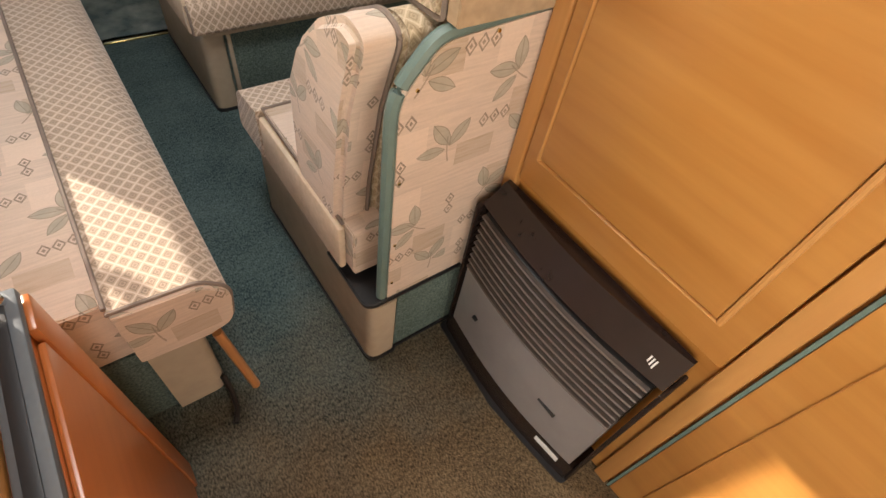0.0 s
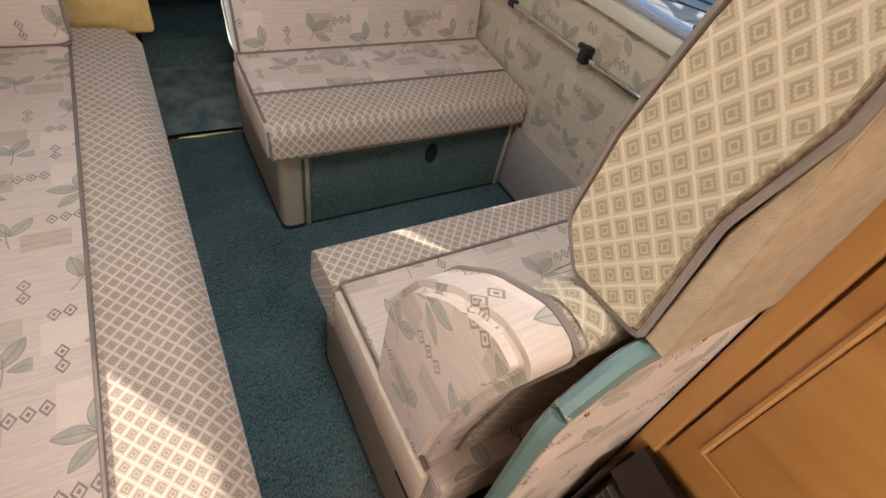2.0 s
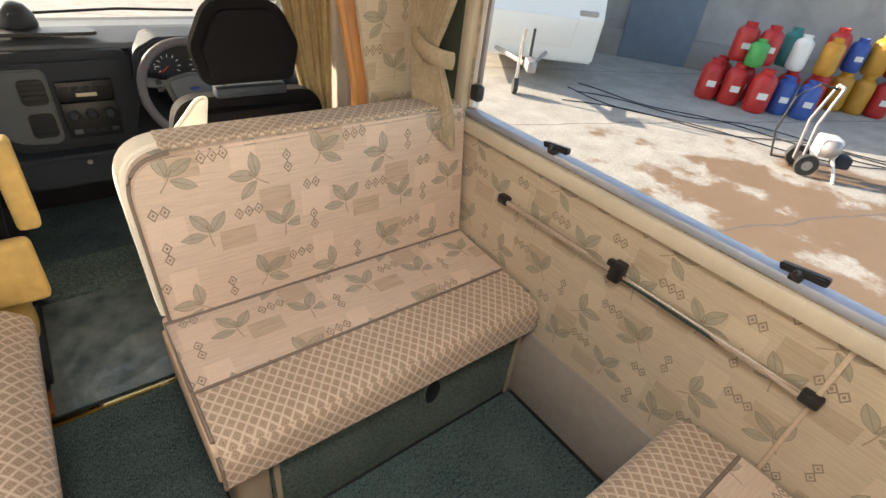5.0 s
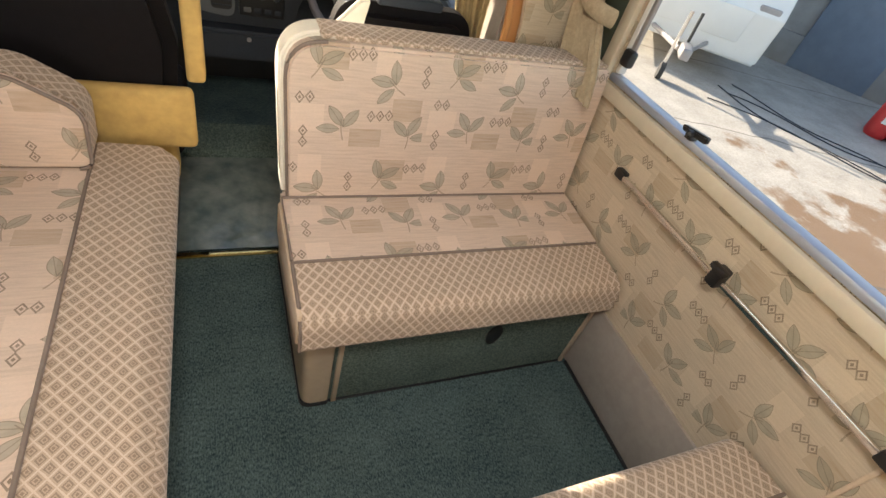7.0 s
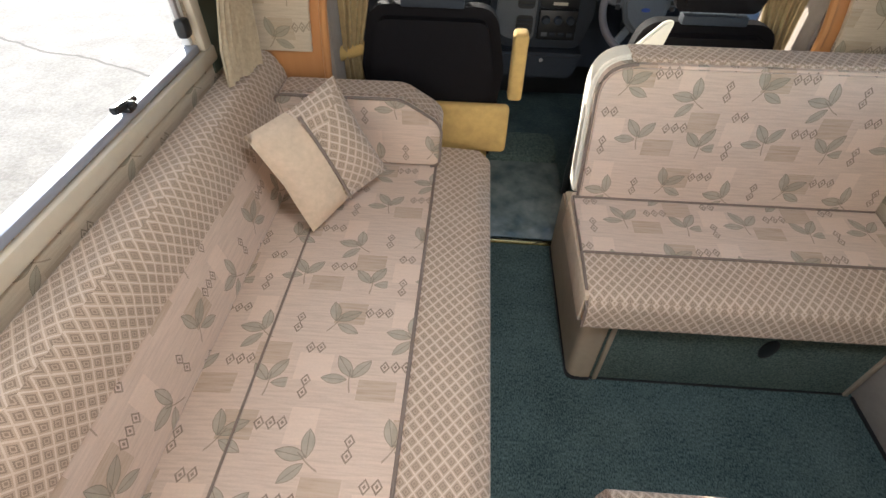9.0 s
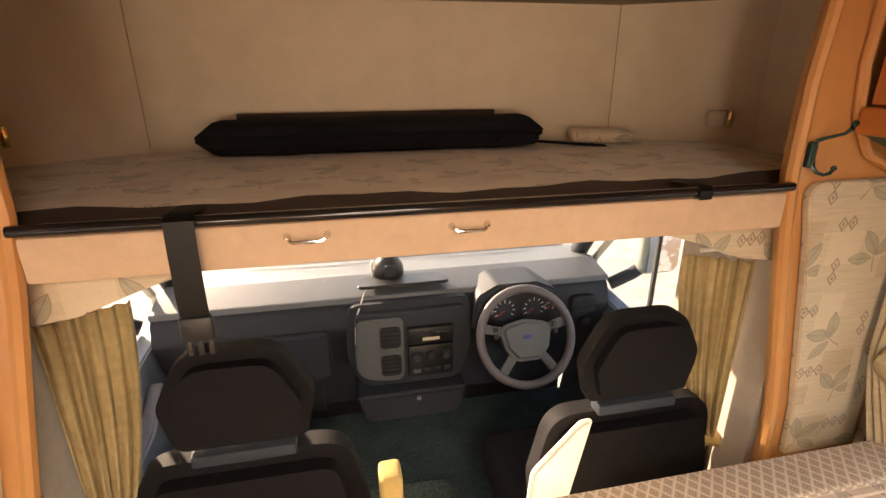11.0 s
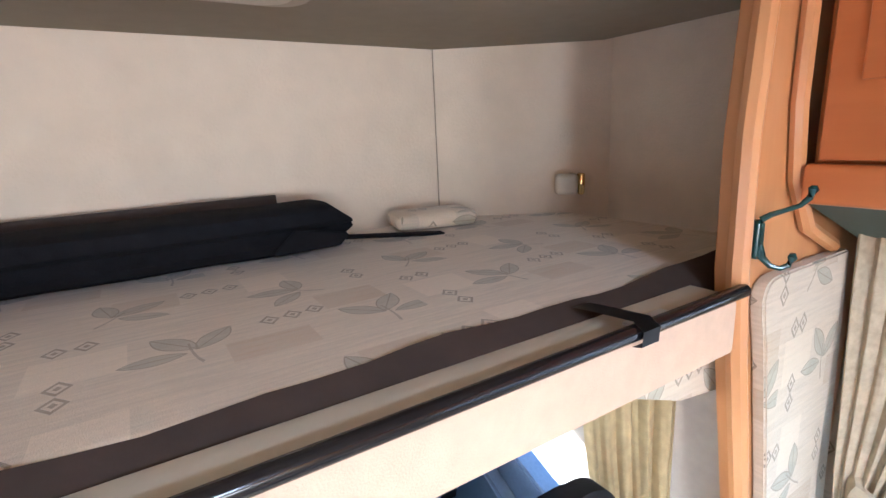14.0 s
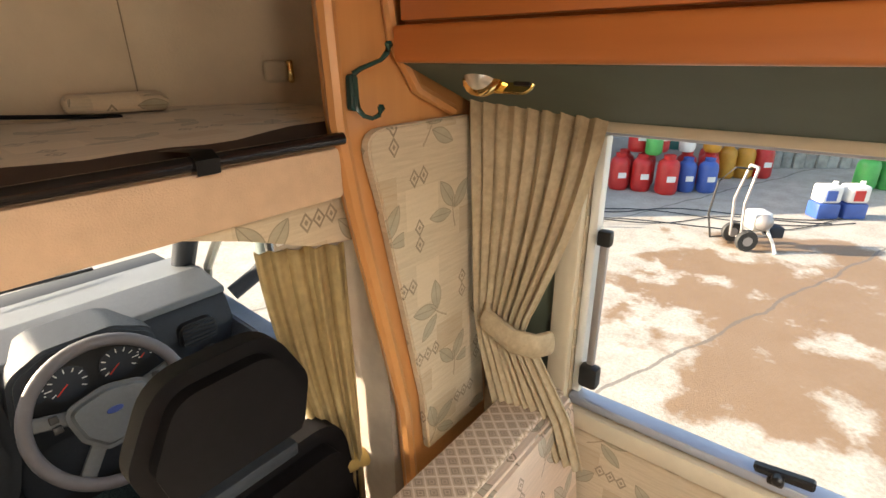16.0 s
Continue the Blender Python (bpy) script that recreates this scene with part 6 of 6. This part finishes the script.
for u in (3.88, 4.24):
    j = thing("plastic_jug", tuple(yard(8.05, u)), "white jerrycan with a blue lower half", "jerrycan", "jerrycans")
    part("blue_base", turned(rbox(u - 0.15, u + 0.15, 7.95, 8.2, 0.0, 0.22, 0.03), YM), M_GBLUE, j)
    part("white_top", turned(rbox(u - 0.14, u + 0.14, 7.96, 8.19, 0.2205, 0.46, 0.04, 3), YM), M_WHITE, j)
    part("cap", turned(lathe([(0.03, 0), (0.03, 0.05)], (u + 0.07, 8.07, 0.455)), YM), M_WHITE, j)
    part("label", turned(rbox(u - 0.08, u + 0.05, 7.945, 7.955, 0.26, 0.40), YM), M_GBLUE if u < 4.0 else M_GRED, j)

pu = thing("paint_sprayer", tuple(yard(6.95, 2.25)), "wheeled engine-driven sprayer with upright frame and hose", "sprayer")
P = lambda u, n, z: tuple(yard(n, u, z))
u0, n0 = 2.30, 6.95
for dn in (-0.16, 0.16):
    wl = part("wheel", lathe([(0.05, -0.03), (0.115, -0.03), (0.125, 0.0), (0.115, 0.03), (0.05, 0.03)], P(u0 - 0.12, n0 + dn, 0.125), NV, 20), M_RUBBER, pu)
    part("rim", lathe([(0.055, -0.034), (0.055, 0.034)], P(u0 - 0.12, n0 + dn, 0.125), NV, 14), M_SILVER, wl)
    part("upright", tube([P(u0 - 0.16, n0 + dn * 0.7, 0.10), P(u0 - 0.20, n0 + dn * 0.7, 0.55), P(u0 - 0.12, n0 + dn * 0.5, 0.95)], 0.016, 8), M_SILVER, pu)
part("handle_bar", tube([P(u0 - 0.12, n0 - 0.08, 0.95), P(u0 - 0.12, n0 + 0.08, 0.95)], 0.018, 8), M_SILVER, pu)
part("engine", turned(rbox(u0 - 0.06, u0 + 0.16, n0 - 0.12, n0 + 0.12, 0.22, 0.44, 0.04, 3), YM), M_WHITE, pu)
part("engine_cover", lathe([(0.09, 0), (0.10, 0.04), (0.07, 0.08), (0.02, 0.10)], P(u0 + 0.04, n0 - 0.12, 0.34), -NV, 16), M_SILVER, pu)
part("pump_block", turned(rbox(u0 + 0.17, u0 + 0.34, n0 - 0.09, n0 + 0.09, 0.12, 0.26, 0.03), YM), M_DASH, pu)
part("fluid_pipe", tube([P(u0 + 0.10, n0 - 0.13, 0.25), P(u0 + 0.16, n0 - 0.2, 0.10), P(u0 + 0.18, n0 - 0.25, 0.0)], 0.018, 8), M_WHITE, pu)
part("frame_rail", tube([P(u0 - 0.15, n0, 0.12), P(u0 + 0.35, n0, 0.12)], 0.018, 8), M_SILVER, pu)
part("hose", tube([P(u0 - 0.14, n0, 0.92), P(u0 - 0.32, n0, 0.94), P(u0 - 0.48, n0, 0.78), P(u0 - 0.52, n0, 0.40), P(u0 - 0.40, n0 + .1, 0.08), P(u0 - 0.1, n0 + .3, 0.02), P(u0 + 0.3, n0 + .4, 0.015)], 0.012, 8), M_RUBBER, pu, "looping black hose")
for k in range(4):
    pts = []
    for i in range(20):
        t = i / 19
        pts.append(P(-0.6 + 4.6 * t + 0.2 * math.sin(5 * t + k), 7.9 + 0.5 * k * (0.4 + 0.6 * math.sin(2.5 * t + k)) + 0.15 * math.sin(11 * t + k), 0.012))
    solo("yard_hose", tube(pts, 0.007, 6), M_DASH, "dark hose trailing over the concrete", "hose", group="yard hoses")

cv = thing("caravan", (7.8, 7.9, GZ), "white touring caravan with a sloping nose and jockey wheel", "caravan")
CM = Matrix.Translation((6.05, 6.25, GZ)) @ pose(0, 0, 0, 0, 0, -38)
body_pts = round_poly([(0.0, 0.32), (-0.10, 0.95), (0.35, 2.0), (0.9, 2.55), (5.2, 2.6), (5.4, 2.2), (5.4, 0.32)], [0.06, 0.10, 0.4, 0.3, 0.2, 0.1, 0.05], 6)
part("body", turned(prism([(y, z) for y, z in body_pts], "x", -1.1, 1.1, 0.06, 3), CM), M_CARAVAN, cv)
part("front_window", turned(rbox(-0.85, 0.85, -0.02, 0.0, 0.0, 0.75, 0.06), CM @ pose(0, 0.055, 1.22, -23, 0, 0)), M_DARKGLASS, cv, "dark front window")
part("front_locker_lid", turned(rbox(-0.7, 0.7, -0.02, 0.01, 0.0, 0.42, 0.05), CM @ pose(0, -0.035, 0.55, 10, 0, 0)), M_CARAVAN, cv)
for sx in (-0.86, 0.86):
    part("lamp_cluster", turned(rbox(sx - 0.14, sx + 0.14, -0.03, 0.01, -0.07, 0.11, 0.03), CM @ pose(0, -0.05, 0.95, 6, 0, 0)), M_SILVER, cv)
part("drawbar", turned(tube([(-0.5, 0.3, 0.42), (0, -0.95, 0.42), (0.5, 0.3, 0.42)], 0.035, 8), CM), M_SILVER, cv)
part("hitch", turned(rbox(-0.06, 0.06, -1.15, -0.8, 0.38, 0.52, 0.02), CM), M_SILVER, cv)
part("hand_brake", turned(tube([(0.02, -0.75, 0.5), (0.02, -0.70, 0.85)], 0.02, 8), CM), M_DARK, cv)
part("jockey_post", turned(tube([(-0.12, -0.8, 0.2), (-0.12, -0.8, 0.85)], 0.025, 8), CM), M_CHROME, cv)
part("jockey_wheel", turned(lathe([(0.04, -0.03), (0.11, -0.03), (0.11, 0.03), (0.04, 0.03)], (-0.12, -0.8, 0.11), (1, 0, 0), 18), CM), M_RUBBER, cv)
for sx in (-1.0, 1.0):
    w = part("wheel", turned(lathe([(0.10, -0.09), (0.30, -0.09), (0.32, 0.0), (0.30, 0.09), (0.10, 0.09)], (sx, 2.7, 0.32), (1, 0, 0), 24), CM), M_RUBBER, cv)
    part("rim", turned(lathe([(0.19, -0.095), (0.19, 0.095)], (sx, 2.7, 0.32), (1, 0, 0), 18), CM), M_SILVER, w)
part("skirt_stripe", turned(rbox(1.1, 1.108, 0.4, 5.0, 0.75, 0.80), CM), M_DASH, cv)
back = thing("neighbour_building", tuple(yard(30, 0)), "large pale industrial shed behind the yard wall", "building", kind="structure")
part("wall", turned(rbox(-12, 40, 30, 32, 0.0, 3.4), YM), M_RENDER, back)
part("roof", turned(rbox(-12.4, 40.4, 29.6, 32.4, 3.4, 3.6), YM), M_BLUEGREY, back)
bg = thing("far_building", (0, 46, GZ), "long low grey building across the yard", "building", kind="structure")
part("wall", rbox(-40, 14, 46, 50, GZ, GZ + 3.0), M_RENDER, bg)
part("roof", prism([(-41, GZ + 3.0), (15, GZ + 3.0), (13, GZ + 4.6), (-39, GZ + 4.6)], "y", 45.6, 50.4), M_BLUEGREY, bg, "", False)
